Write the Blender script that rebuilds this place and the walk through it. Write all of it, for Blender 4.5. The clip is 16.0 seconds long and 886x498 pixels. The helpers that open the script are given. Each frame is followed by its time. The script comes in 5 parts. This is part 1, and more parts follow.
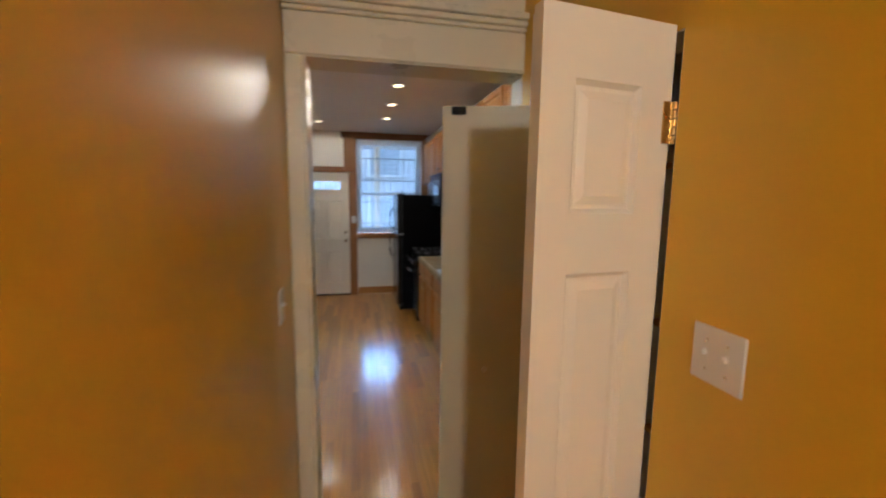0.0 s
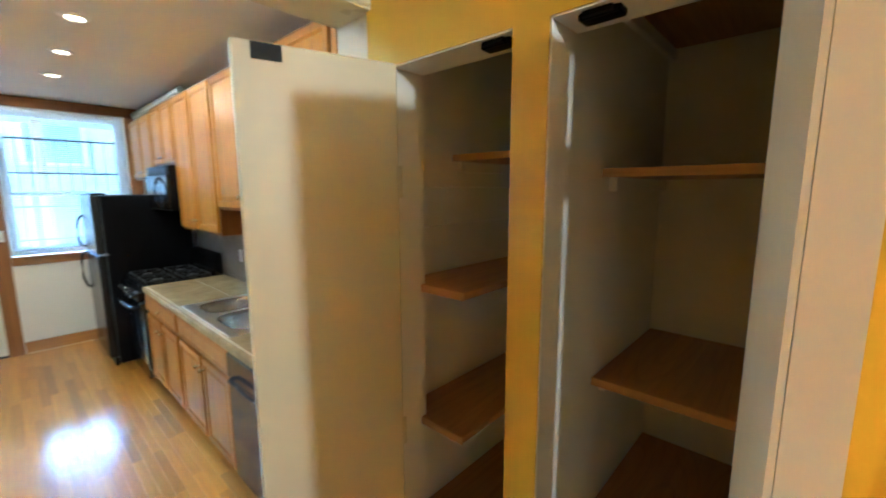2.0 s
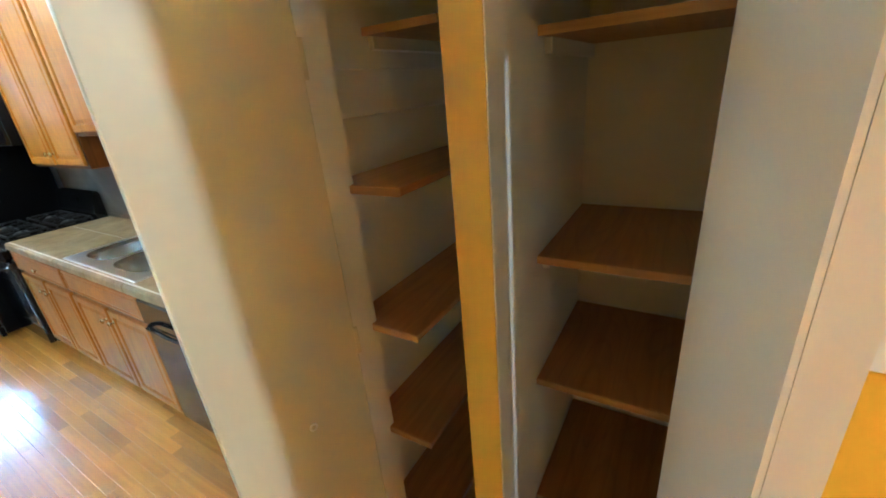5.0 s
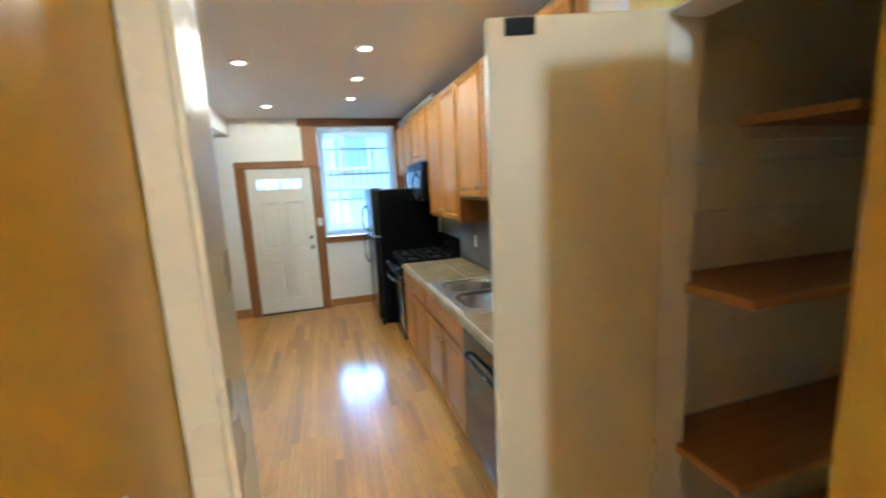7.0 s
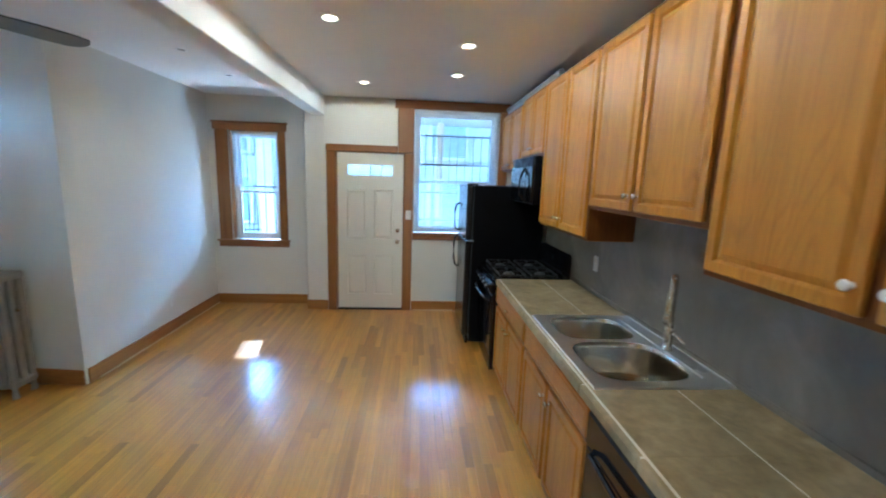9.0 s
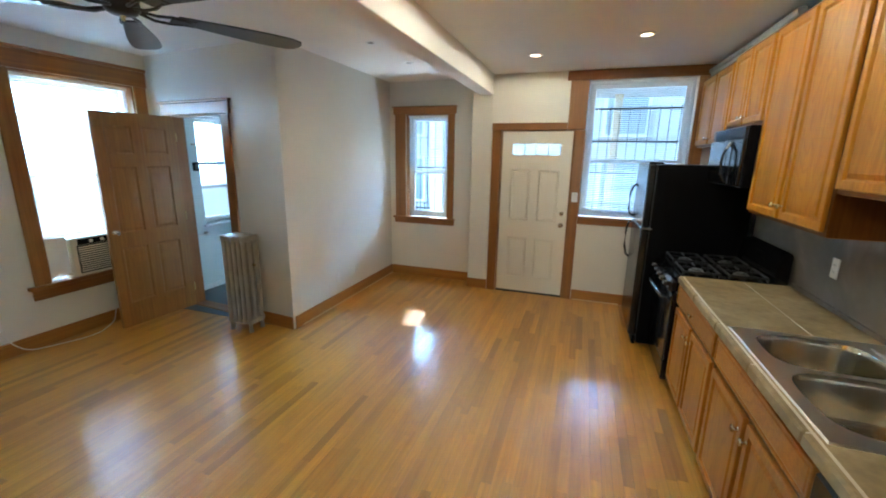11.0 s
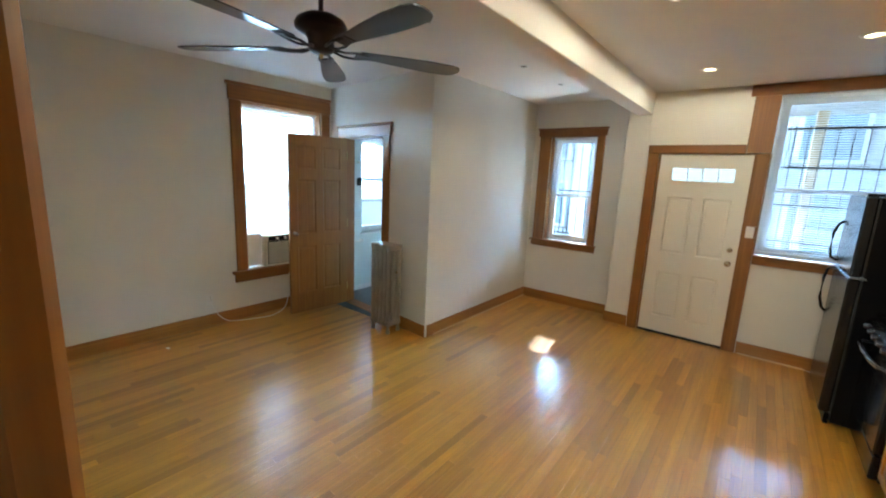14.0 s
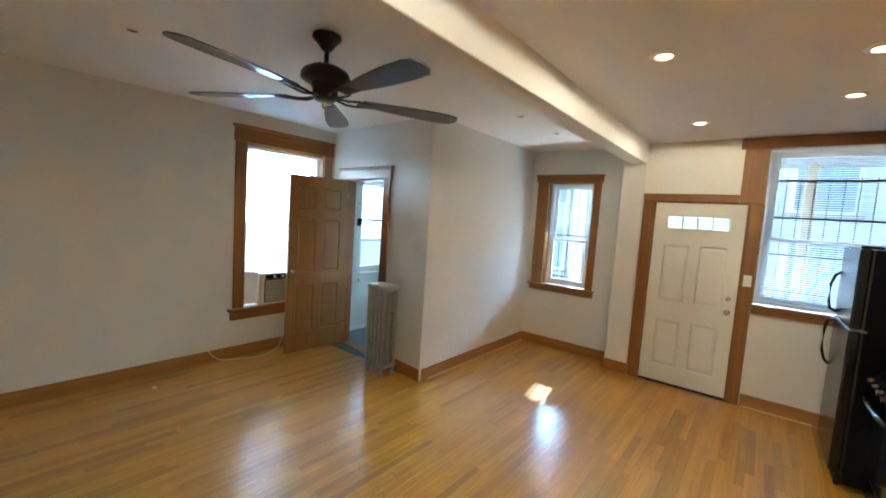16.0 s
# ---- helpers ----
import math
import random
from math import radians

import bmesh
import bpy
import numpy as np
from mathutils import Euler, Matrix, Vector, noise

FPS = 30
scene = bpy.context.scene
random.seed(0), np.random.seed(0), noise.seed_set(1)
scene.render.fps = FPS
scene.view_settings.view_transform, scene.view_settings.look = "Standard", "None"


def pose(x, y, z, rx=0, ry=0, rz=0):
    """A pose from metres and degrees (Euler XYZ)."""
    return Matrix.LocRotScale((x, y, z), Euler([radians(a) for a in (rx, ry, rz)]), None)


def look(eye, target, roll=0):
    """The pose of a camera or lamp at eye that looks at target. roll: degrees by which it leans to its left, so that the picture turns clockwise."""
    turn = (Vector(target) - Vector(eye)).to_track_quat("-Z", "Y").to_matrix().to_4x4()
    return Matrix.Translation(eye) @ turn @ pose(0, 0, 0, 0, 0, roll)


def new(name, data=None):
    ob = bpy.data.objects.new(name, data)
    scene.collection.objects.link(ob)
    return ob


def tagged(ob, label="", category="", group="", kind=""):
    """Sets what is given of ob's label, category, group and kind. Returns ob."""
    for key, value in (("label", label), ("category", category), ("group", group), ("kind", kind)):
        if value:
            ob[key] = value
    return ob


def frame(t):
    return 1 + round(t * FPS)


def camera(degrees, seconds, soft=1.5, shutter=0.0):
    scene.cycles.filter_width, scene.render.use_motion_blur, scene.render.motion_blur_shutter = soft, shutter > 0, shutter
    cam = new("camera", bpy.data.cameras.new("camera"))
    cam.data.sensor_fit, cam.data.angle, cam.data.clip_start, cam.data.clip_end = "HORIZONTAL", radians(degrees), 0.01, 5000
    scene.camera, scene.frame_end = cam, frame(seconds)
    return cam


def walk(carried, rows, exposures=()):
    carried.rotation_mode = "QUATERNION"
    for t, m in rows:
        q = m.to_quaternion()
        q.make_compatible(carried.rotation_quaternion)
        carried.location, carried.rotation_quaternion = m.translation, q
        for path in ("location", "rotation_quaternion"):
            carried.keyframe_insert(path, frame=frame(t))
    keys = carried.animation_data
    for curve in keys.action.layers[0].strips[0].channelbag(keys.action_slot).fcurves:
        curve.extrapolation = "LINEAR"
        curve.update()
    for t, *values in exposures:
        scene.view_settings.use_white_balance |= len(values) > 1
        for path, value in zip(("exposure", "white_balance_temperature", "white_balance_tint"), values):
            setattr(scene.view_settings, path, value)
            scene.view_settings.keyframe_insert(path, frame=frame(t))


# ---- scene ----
cam = camera(95.4, 16.0, 1.9, 0.5)
PATH = [
    (0, (0.256, 0.205, 1.682), (0.676, 2.143, 1.424), 0.7),
    (0.5, (0.225, 0.498, 1.724), (1.026, 2.323, 1.556), -0.3),
    (1, (0.248, 0.727, 1.728), (1.267, 2.436, 1.529), 0.3),
    (1.5, (0.281, 0.912, 1.736), (1.52, 2.462, 1.485), 0.7),
    (2, (0.278, 0.99, 1.753), (1.734, 2.329, 1.458), -0.2),
    (2.5, (0.289, 1.02, 1.778), (1.879, 2.207, 1.525), -1.5),
    (3, (0.29, 1.049, 1.785), (1.892, 2.202, 1.458), -1.4),
    (3.5, (0.309, 1.069, 1.725), (1.86, 2.149, 1.072), -1.5),
    (6, (0.324, 1.062, 1.695), (1.877, 2.069, 0.936), -6.6),
    (6.5, (0.306, 1.035, 1.736), (1.546, 2.557, 1.354), -7.2),
    (7, (0.28, 1.083, 1.738), (0.83, 2.979, 1.418), -2.8),
    (7.5, (0.248, 1.296, 1.73), (0.677, 3.22, 1.39), -1.3),
    (8, (0.257, 1.532, 1.751), (0.703, 3.462, 1.472), 1.7),
    (8.5, (0.308, 1.726, 1.783), (0.569, 3.686, 1.485), 1.1),
    (9, (0.32, 1.873, 1.755), (0.458, 3.839, 1.414), 1.9),
    (9.5, (0.314, 1.989, 1.745), (0.17, 3.94, 1.328), 0.9),
    (12, (0.29, 2.003, 1.748), (-0.508, 3.781, 1.298), 1.8),
    (12.5, (0.272, 2.028, 1.752), (-0.648, 3.746, 1.3), 1.5),
    (13, (0.285, 2.009, 1.736), (-0.74, 3.665, 1.282), 2.1),
    (13.5, (0.264, 1.991, 1.711), (-0.851, 3.593, 1.277), 2.4),
    (14, (0.285, 2.004, 1.726), (-0.925, 3.555, 1.36), 2.6),
    (14.5, (0.304, 1.994, 1.729), (-0.949, 3.535, 1.493), 3.6),
    (15, (0.319, 2.022, 1.749), (-0.945, 3.561, 1.565), 4.0),
    (15.5, (0.32, 2.02, 1.752), (-0.94, 3.564, 1.579), 4.1),
    (16, (0.314, 2.025, 1.741), (-0.924, 3.588, 1.575), 3.8),
]
walk(cam, [(t, look(eye, target, roll)) for t, eye, target, roll in PATH],
     [(0, 0.1, 5400, 12), (1.0, 0.6, 4800, 2), (2.0, 1.45, 4850, -2), (3.5, 1.65, 4850, -2), (6.0, 1.75, 4400, -2), (6.5, 1.7, 4500, -2),
      (7.2, 1.15, 4750, 0), (8.0, 0.95, 4300, 0), (8.5, 0.93, 4050, 0), (9.0, 0.9, 4600, 1), (12.0, 0.78, 5600, 2), (16, 0.85, 5950, 3)])
# ---- world and light ----
world = bpy.data.worlds.new("sky")
scene.world = world
world.use_nodes = True
wn = world.node_tree
sky = wn.nodes.new("ShaderNodeTexSky")
sky.sky_type = "NISHITA"
sky.sun_disc = False
SUN_EL, SUN_AZ = radians(34), radians(-11.5)
sky.sun_elevation = SUN_EL
sky.sun_rotation = SUN_AZ
wn.links.new(sky.outputs["Color"], wn.nodes["Background"].inputs["Color"])
wn.nodes["Background"].inputs["Strength"].default_value = 0.15

sun_dir = Vector((math.sin(SUN_AZ) * math.cos(SUN_EL), math.cos(SUN_AZ) * math.cos(SUN_EL), math.sin(SUN_EL)))
sun = new("sun", bpy.data.lights.new("sun", "SUN"))
sun.data.energy, sun.data.angle, sun.data.color = 5.0, radians(0.5), (1.0, 0.95, 0.87)
sun.matrix_basis = look(sun_dir * 30, (0, 0, 0))


def lamp(name, kind, m, energy, colour, size=0.1, size_y=None):
    ob = new(name, bpy.data.lights.new(name, kind))
    ob.data.energy, ob.data.color = energy, colour
    if kind == "AREA":
        ob.data.shape, ob.data.size, ob.data.size_y = "RECTANGLE", size, size_y or size
    else:
        ob.data.shadow_soft_size = size
    ob.matrix_basis = m
    return ob


# added fill lamps, out of sight below each outer ledge, for light off sunlit ground
DAY = (0.86, 0.93, 1.0)
lamp("sill_fill_street_window", "AREA", look((0.82, 7.66, 0.93), (0.82, 6.9, 1.5)), 12, DAY, 1.05, 0.24)
lamp("sill_fill_nook_window", "AREA", look((-1.78, 7.78, 0.74), (-1.78, 7.0, 2.1)), 32, DAY, 0.58, 0.24)
lamp("sill_fill_side_window", "AREA", look((-4.57, 4.65, 0.44), (-3.9, 4.65, 2.3)), 190, DAY, 0.95, 0.24)
lamp("sill_fill_bath_window", "AREA", look((-4.57, 6.2, 0.72), (-3.9, 6.2, 2.1)), 10, DAY, 0.7, 0.24)
WARM = (1.0, 0.85, 0.60)
lamp("hall_bulb", "POINT", pose(0.25, -1.9, 2.42), 86, (1.0, 0.92, 0.78), 0.08)

# ---- mesh helpers ----
def box(bm, x0, y0, z0, x1, y1, z1, bevel=0.0, seg=1):
    ret = bmesh.ops.create_cube(bm, size=1.0)
    vs = ret["verts"]
    m = Matrix.LocRotScale(((x0 + x1) / 2, (y0 + y1) / 2, (z0 + z1) / 2), None, (abs(x1 - x0), abs(y1 - y0), abs(z1 - z0)))
    bmesh.ops.transform(bm, matrix=m, verts=vs)
    if bevel:
        es = list({e for v in vs for e in v.link_edges})
        bmesh.ops.bevel(bm, geom=es, offset=bevel, segments=seg, affect="EDGES", profile=0.5)
    return bm


def boxes(*specs, bevel=0.0):
    bm = bmesh.new()
    for s in specs:
        box(bm, *s, bevel=bevel)
    return bm


def cyl(bm, a, b, r, r2=None, n=16, cap=True):
    a, b = Vector(a), Vector(b)
    d = b - a
    m = Matrix.Translation((a + b) / 2) @ d.to_track_quat("Z", "Y").to_matrix().to_4x4()
    bmesh.ops.create_cone(bm, cap_ends=cap, segments=n, radius1=r, radius2=r if r2 is None else r2, depth=d.length, matrix=m)
    return bm


def lathe(bm, profile, m, n=24):
    """Turns (radius, height) pairs about the local z axis."""
    rings = []
    for r, z in profile:
        if r < 1e-5:
            rings.append([bm.verts.new(m @ Vector((0, 0, z)))])
        else:
            rings.append([bm.verts.new(m @ Vector((r * math.cos(2 * math.pi * i / n), r * math.sin(2 * math.pi * i / n), z))) for i in range(n)])
    for p, q in zip(rings, rings[1:]):
        for i in range(n):
            j = (i + 1) % n
            if len(p) == 1 and len(q) > 1:
                bm.faces.new((p[0], q[i], q[j]))
            elif len(q) == 1 and len(p) > 1:
                bm.faces.new((p[i], p[j], q[0]))
            elif len(p) > 1:
                bm.faces.new((p[i], p[j], q[j], q[i]))
    bmesh.ops.recalc_face_normals(bm, faces=bm.faces[:])
    return bm


def tube(bm, pts, r, n=10, ends=True):
    """A round bar along a line of points."""
    pts = [Vector(p) for p in pts]
    rings = []
    up = Vector((0, 0, 1))
    for i, p in enumerate(pts):
        d = (pts[min(i + 1, len(pts) - 1)] - pts[max(i - 1, 0)]).normalized()
        side = d.cross(up)
        if side.length < 1e-3:
            side = d.cross(Vector((0, 1, 0)))
        side.normalize()
        top = side.cross(d).normalized()
        rings.append([bm.verts.new(p + (side * math.cos(2 * math.pi * k / n) + top * math.sin(2 * math.pi * k / n)) * r) for k in range(n)])
    for a, b in zip(rings, rings[1:]):
        for k in range(n):
            bm.faces.new((a[k], a[(k + 1) % n], b[(k + 1) % n], b[k]))
    if ends:
        bm.faces.new(rings[0][::-1])
        bm.faces.new(rings[-1])
    bmesh.ops.recalc_face_normals(bm, faces=bm.faces[:])
    return bm


def to_mesh(name, bm, material, m=None):
    if m is not None:
        bmesh.ops.transform(bm, matrix=m, verts=bm.verts[:])
    me = bpy.data.meshes.new(name)
    bm.to_mesh(me)
    bm.free()
    me.materials.append(material)
    return me


def shade(me, angle=35):
    """Smooth faces, with edges sharper than the angle kept sharp."""
    bm = bmesh.new()
    bm.from_mesh(me)
    for f in bm.faces:
        f.smooth = True
    for e in bm.edges:
        e.smooth = not (len(e.link_faces) == 2 and e.calc_face_angle(0) > radians(angle))
    bm.to_mesh(me)
    bm.free()


def thing(name, x, y, z, label, category, group="", kind=""):
    ob = new(name)
    ob.empty_display_size = 0.1
    ob.matrix_basis = pose(x, y, z)
    return tagged(ob, label, category, group, kind)


def world_of(ob):
    return ob.matrix_basis.copy() if ob.parent is None else world_of(ob.parent) @ ob.matrix_parent_inverse @ ob.matrix_basis


def part(name, bm, material, parent, label="", m=None, smooth=False):
    """One mesh, modelled in world metres, under a thing or under a part."""
    me = to_mesh(name, bm, material, m=m)
    if smooth:
        shade(me)
    ob = new(name, me)
    ob.parent = parent
    ob.matrix_parent_inverse = world_of(parent).inverted()
    if label:
        ob["label"] = label
    return ob


def solid(name, bm, material, label, category, kind="", group="", m=None, smooth=False):
    """A top-level thing of a single mesh."""
    me = to_mesh(name, bm, material, m=m)
    if smooth:
        shade(me)
    return tagged(new(name, me), label, category, group, kind)


# ---- materials ----
def nodes(name):
    mt = bpy.data.materials.new(name)
    mt.use_nodes = True
    nt = mt.node_tree
    return mt, nt, nt.nodes["Principled BSDF"]


def link(nt, a, b):
    nt.links.new(a, b)


def coords(nt, scale=(1, 1, 1), shift=False):
    tc = nt.nodes.new("ShaderNodeTexCoord")
    mp = nt.nodes.new("ShaderNodeMapping")
    mp.inputs["Scale"].default_value = scale
    link(nt, tc.outputs["Object"], mp.inputs["Vector"])
    if shift:
        oi = nt.nodes.new("ShaderNodeObjectInfo")
        mul = nt.nodes.new("ShaderNodeMath")
        mul.operation = "MULTIPLY"
        mul.inputs[1].default_value = 37.0
        link(nt, oi.outputs["Random"], mul.inputs[0])
        link(nt, mul.outputs[0], mp.inputs["Location"])
    return mp.outputs["Vector"]


def noise_tex(nt, vec, scale, detail=4.0, rough=0.55, dist=0.0):
    n = nt.nodes.new("ShaderNodeTexNoise")
    n.inputs["Scale"].default_value, n.inputs["Detail"].default_value = scale, detail
    n.inputs["Roughness"].default_value, n.inputs["Distortion"].default_value = rough, dist
    link(nt, vec, n.inputs["Vector"])
    return n.outputs["Fac"]


def ramp(nt, fac, stops):
    r = nt.nodes.new("ShaderNodeValToRGB")
    els = r.color_ramp.elements
    while len(els) < len(stops):
        els.new(0.5)
    for e, (p, c) in zip(els, stops):
        e.position, e.color = p, (*c, 1) if len(c) == 3 else c
    link(nt, fac, r.inputs["Fac"])
    return r.outputs["Color"]


def bump(nt, bsdf, height, strength=0.1, distance=0.002):
    b = nt.nodes.new("ShaderNodeBump")
    b.inputs["Strength"].default_value, b.inputs["Distance"].default_value = strength, distance
    link(nt, height, b.inputs["Height"])
    link(nt, b.outputs["Normal"], bsdf.inputs["Normal"])


def mix(nt, fac, a, b, mode="MIX"):
    x = nt.nodes.new("ShaderNodeMix")
    x.data_type, x.blend_type = "RGBA", mode
    if isinstance(fac, float):
        x.inputs["Factor"].default_value = fac
    else:
        link(nt, fac, x.inputs["Factor"])
    for sock, v in ((x.inputs["A"], a), (x.inputs["B"], b)):
        if isinstance(v, tuple):
            sock.default_value = (*v, 1)
        else:
            link(nt, v, sock)
    return x.outputs["Result"]


def tone(c, f):
    return tuple(min(1.0, v * f) for v in c)


def paint(name, c, rough=0.5, vary=0.06, grain=180.0, relief=0.06, blotch=1.3, coat=0.0, wander=0.06):
    """Rolled or brushed paint: faint blotches, fine stipple."""
    mt, nt, b = nodes(name)
    v = coords(nt)
    col = ramp(nt, noise_tex(nt, v, blotch, 5), [(0.3, tone(c, 1 - vary)), (0.7, tone(c, 1 + vary))])
    link(nt, col, b.inputs["Base Color"])
    rr = ramp(nt, noise_tex(nt, v, 3.1, 4), [(0.3, (rough - wander,) * 3), (0.7, (rough + wander,) * 3)])
    link(nt, rr, b.inputs["Roughness"])
    bump(nt, b, noise_tex(nt, v, grain, 3), relief, 0.002)
    b.inputs["Coat Weight"].default_value = coat
    return mt


def wood(name, light, dark, axis="z", rough=0.32, scale=1.0, coat=0.25, shift=True, spread=0.0, cloud=0.05, spec=0.5, warp=0.35, figure=0.0, sheen=0.15):
    """Varnished oak with long grain along one axis; spread: how far one piece differs from the next."""
    mt, nt, b = nodes(name)
    s = {"x": (1.6, 60, 60), "y": (60, 1.6, 60), "z": (60, 60, 1.6)}[axis]
    v = coords(nt, tuple(k * scale for k in s), shift)
    g = noise_tex(nt, v, 1.0, 5, 0.6, warp)
    col = ramp(nt, g, [(0.28, dark), (0.5, tuple((a + d) / 2 for a, d in zip(light, dark))), (0.72, light)])
    v2 = coords(nt, tuple(k * scale * 0.23 for k in s), shift)
    big = ramp(nt, noise_tex(nt, v2, 1.0, 2, 0.4, 0.3), [(0.3, (1 - cloud, 1 - 1.2 * cloud, 1 - 1.4 * cloud)), (0.7, (1.05, 1.05, 1.05))])
    col = mix(nt, 1.0, col, big, "MULTIPLY")
    if figure:
        # flame figure: contour lines of a long, slow field along the grain
        f = {"x": (0.9, 5.5, 5.5), "y": (5.5, 0.9, 5.5), "z": (5.5, 5.5, 0.9)}[axis]
        field = noise_tex(nt, coords(nt, f, shift), 1.0, 1.5, 0.4, 0.25)
        k = nt.nodes.new("ShaderNodeMath")
        k.operation = "MULTIPLY"
        k.inputs[1].default_value = 95.0
        link(nt, field, k.inputs[0])
        sn = nt.nodes.new("ShaderNodeMath")
        sn.operation = "SINE"
        link(nt, k.outputs[0], sn.inputs[0])
        rings = ramp(nt, sn.outputs[0], [(0.0, (1, 1, 1)), (0.55, (1, 1, 1)), (0.95, (1 - figure, 1 - figure * 1.25, 1 - figure * 1.5))])
        col = mix(nt, 1.0, col, rings, "MULTIPLY")
    if spread:
        oi = nt.nodes.new("ShaderNodeObjectInfo")
        geo = nt.nodes.new("ShaderNodeNewGeometry")
        add = nt.nodes.new("ShaderNodeMath")
        add.operation = "ADD"
        link(nt, oi.outputs["Random"], add.inputs[0])
        link(nt, geo.outputs["Random Per Island"], add.inputs[1])
        fr = nt.nodes.new("ShaderNodeMath")
        fr.operation = "FRACT"
        link(nt, add.outputs[0], fr.inputs[0])
        k = ramp(nt, fr.outputs[0], [(0.0, (1 - spread, 1 - spread * 1.15, 1 - spread * 1.3)), (0.12, (1 - spread * 0.6, 1 - spread * 0.7, 1 - spread * 0.8)), (0.3, (1.0, 1.0, 1.0)), (1.0, (1 + spread * 0.5, 1 + spread * 0.5, 1 + spread * 0.4))])
        col = mix(nt, 1.0, col, k, "MULTIPLY")
    link(nt, col, b.inputs["Base Color"])
    rr = ramp(nt, noise_tex(nt, coords(nt), 2.3, 3), [(0.2, (rough - 0.02,) * 3), (0.8, (rough + 0.03,) * 3)])
    link(nt, rr, b.inputs["Roughness"])
    bump(nt, b, g, 0.08, 0.0015)
    b.inputs["Coat Weight"].default_value, b.inputs["Coat Roughness"].default_value = coat, sheen
    b.inputs["Specular IOR Level"].default_value = spec
    return mt


def plain(name, c, rough=0.4, metal=0.0, vary=0.05, grain=60.0, relief=0.03, spec=0.5):
    mt, nt, b = nodes(name)
    v = coords(nt)
    n = noise_tex(nt, v, grain, 4)
    link(nt, ramp(nt, noise_tex(nt, v, 6.0, 4), [(0.3, tone(c, 1 - vary)), (0.7, tone(c, 1 + vary))]), b.inputs["Base Color"])
    link(nt, ramp(nt, n, [(0.3, (max(0.02, rough - 0.05),) * 3), (0.7, (rough + 0.05,) * 3)]), b.inputs["Roughness"])
    b.inputs["Metallic"].default_value = metal
    b.inputs["Specular IOR Level"].default_value = spec
    bump(nt, b, n, relief, 0.001)
    return mt


def glowing(name, c, strength):
    mt, nt, b = nodes(name)
    b.inputs["Base Color"].default_value = (*c, 1)
    b.inputs["Emission Color"].default_value = (*c, 1)
    b.inputs["Emission Strength"].default_value = strength
    return mt


def clear_glass(name, rough=0.0):
    mt, nt, b = nodes(name)
    b.inputs["Base Color"].default_value = (0.96, 0.98, 0.98, 1)
    b.inputs["Roughness"].default_value = rough
    b.inputs["Transmission Weight"].default_value = 1.0
    b.inputs["IOR"].default_value = 1.05
    return mt


YELLOW = paint("yellow_semigloss_wall_paint", (0.68, 0.42, 0.014), 0.30, 0.008, 240, 0.008, wander=0.0)
WALL = paint("off_white_wall_paint", (0.78, 0.76, 0.70), 0.40, 0.03)
CEIL = paint("white_ceiling_paint", (0.88, 0.87, 0.85), 0.75, 0.025)
CREAM = paint("old_cream_trim_gloss", (0.72, 0.67, 0.52), 0.28, 0.015, 60, 0.06, wander=0.02)
DOORWHITE = paint("cream_white_door_paint", (0.80, 0.76, 0.66), 0.48, 0.02, 120, 0.05, wander=0.02)
ENTRYWHITE = paint("white_steel_door_paint", (0.80, 0.77, 0.68), 0.4, 0.03, 200, 0.04)
BEIGE = paint("beige_door_back_paint", (0.58, 0.54, 0.39), 0.45, 0.02, 120, 0.04, wander=0.02)
CLOSET = paint("closet_wall_paint", (0.84, 0.81, 0.73), 0.5, 0.05, 80, 0.06)
BATHWALL = paint("bathroom_pale_blue_paint", (0.72, 0.79, 0.80), 0.4, 0.03)
BATHFLOOR = plain("dark_blue_vinyl", (0.035, 0.06, 0.085), 0.35)
FLOORWOOD = wood("honey_oak_strip_floor", (0.62, 0.288, 0.030), (0.46, 0.195, 0.018), "y", 0.36, 1.0, 0.9, True, 0.30, spec=0.5, figure=0.05, sheen=0.15)
TRIMWOOD = wood("stained_pine_trim", (0.31, 0.132, 0.026), (0.20, 0.076, 0.014), "z", 0.42, coat=0.1)
TRIMWOOD_H = wood("stained_pine_trim_across", (0.31, 0.132, 0.026), (0.20, 0.076, 0.014), "x", 0.42, coat=0.1)
TRIMWOOD_Y = wood("stained_pine_trim_along", (0.31, 0.132, 0.026), (0.20, 0.076, 0.014), "y", 0.42, coat=0.1)
BASEWOOD_H = wood("varnished_oak_baseboard_across", (0.42, 0.19, 0.036), (0.29, 0.118, 0.02), "x", 0.3)
BASEWOOD_Y = wood("varnished_oak_baseboard", (0.42, 0.19, 0.036), (0.29, 0.118, 0.02), "y", 0.3)
CABWOOD = wood("honey_oak_cabinet", (0.52, 0.232, 0.017), (0.39, 0.157, 0.009), "z", 0.42, 0.8, 0.14, cloud=0.12, spec=0.18, warp=1.6, figure=0.11, sheen=0.28)
# same oak, darkened: the shade in the gaps between doors is in this colour
CABFRAME = wood("gap_shade_oak_face_frame", (0.19, 0.068, 0.009), (0.13, 0.043, 0.005), "z", 0.42, 0.8, 0.0, cloud=0.10, spec=0.2)
# base fronts: cabinet oak redder and darkened, the dimmer light low down coloured in
CABBASE = wood("shaded_reddish_oak_base_door", (0.42, 0.165, 0.016), (0.30, 0.108, 0.009), "z", 0.40, 0.8, 0.25, cloud=0.12, spec=0.2, warp=1.6, figure=0.11, sheen=0.25)
CABBASE_Y = wood("shaded_reddish_oak_drawer_front", (0.42, 0.165, 0.016), (0.30, 0.108, 0.009), "x", 0.42, 0.8, 0.14, cloud=0.12, spec=0.18, warp=1.6, figure=0.11, sheen=0.28)
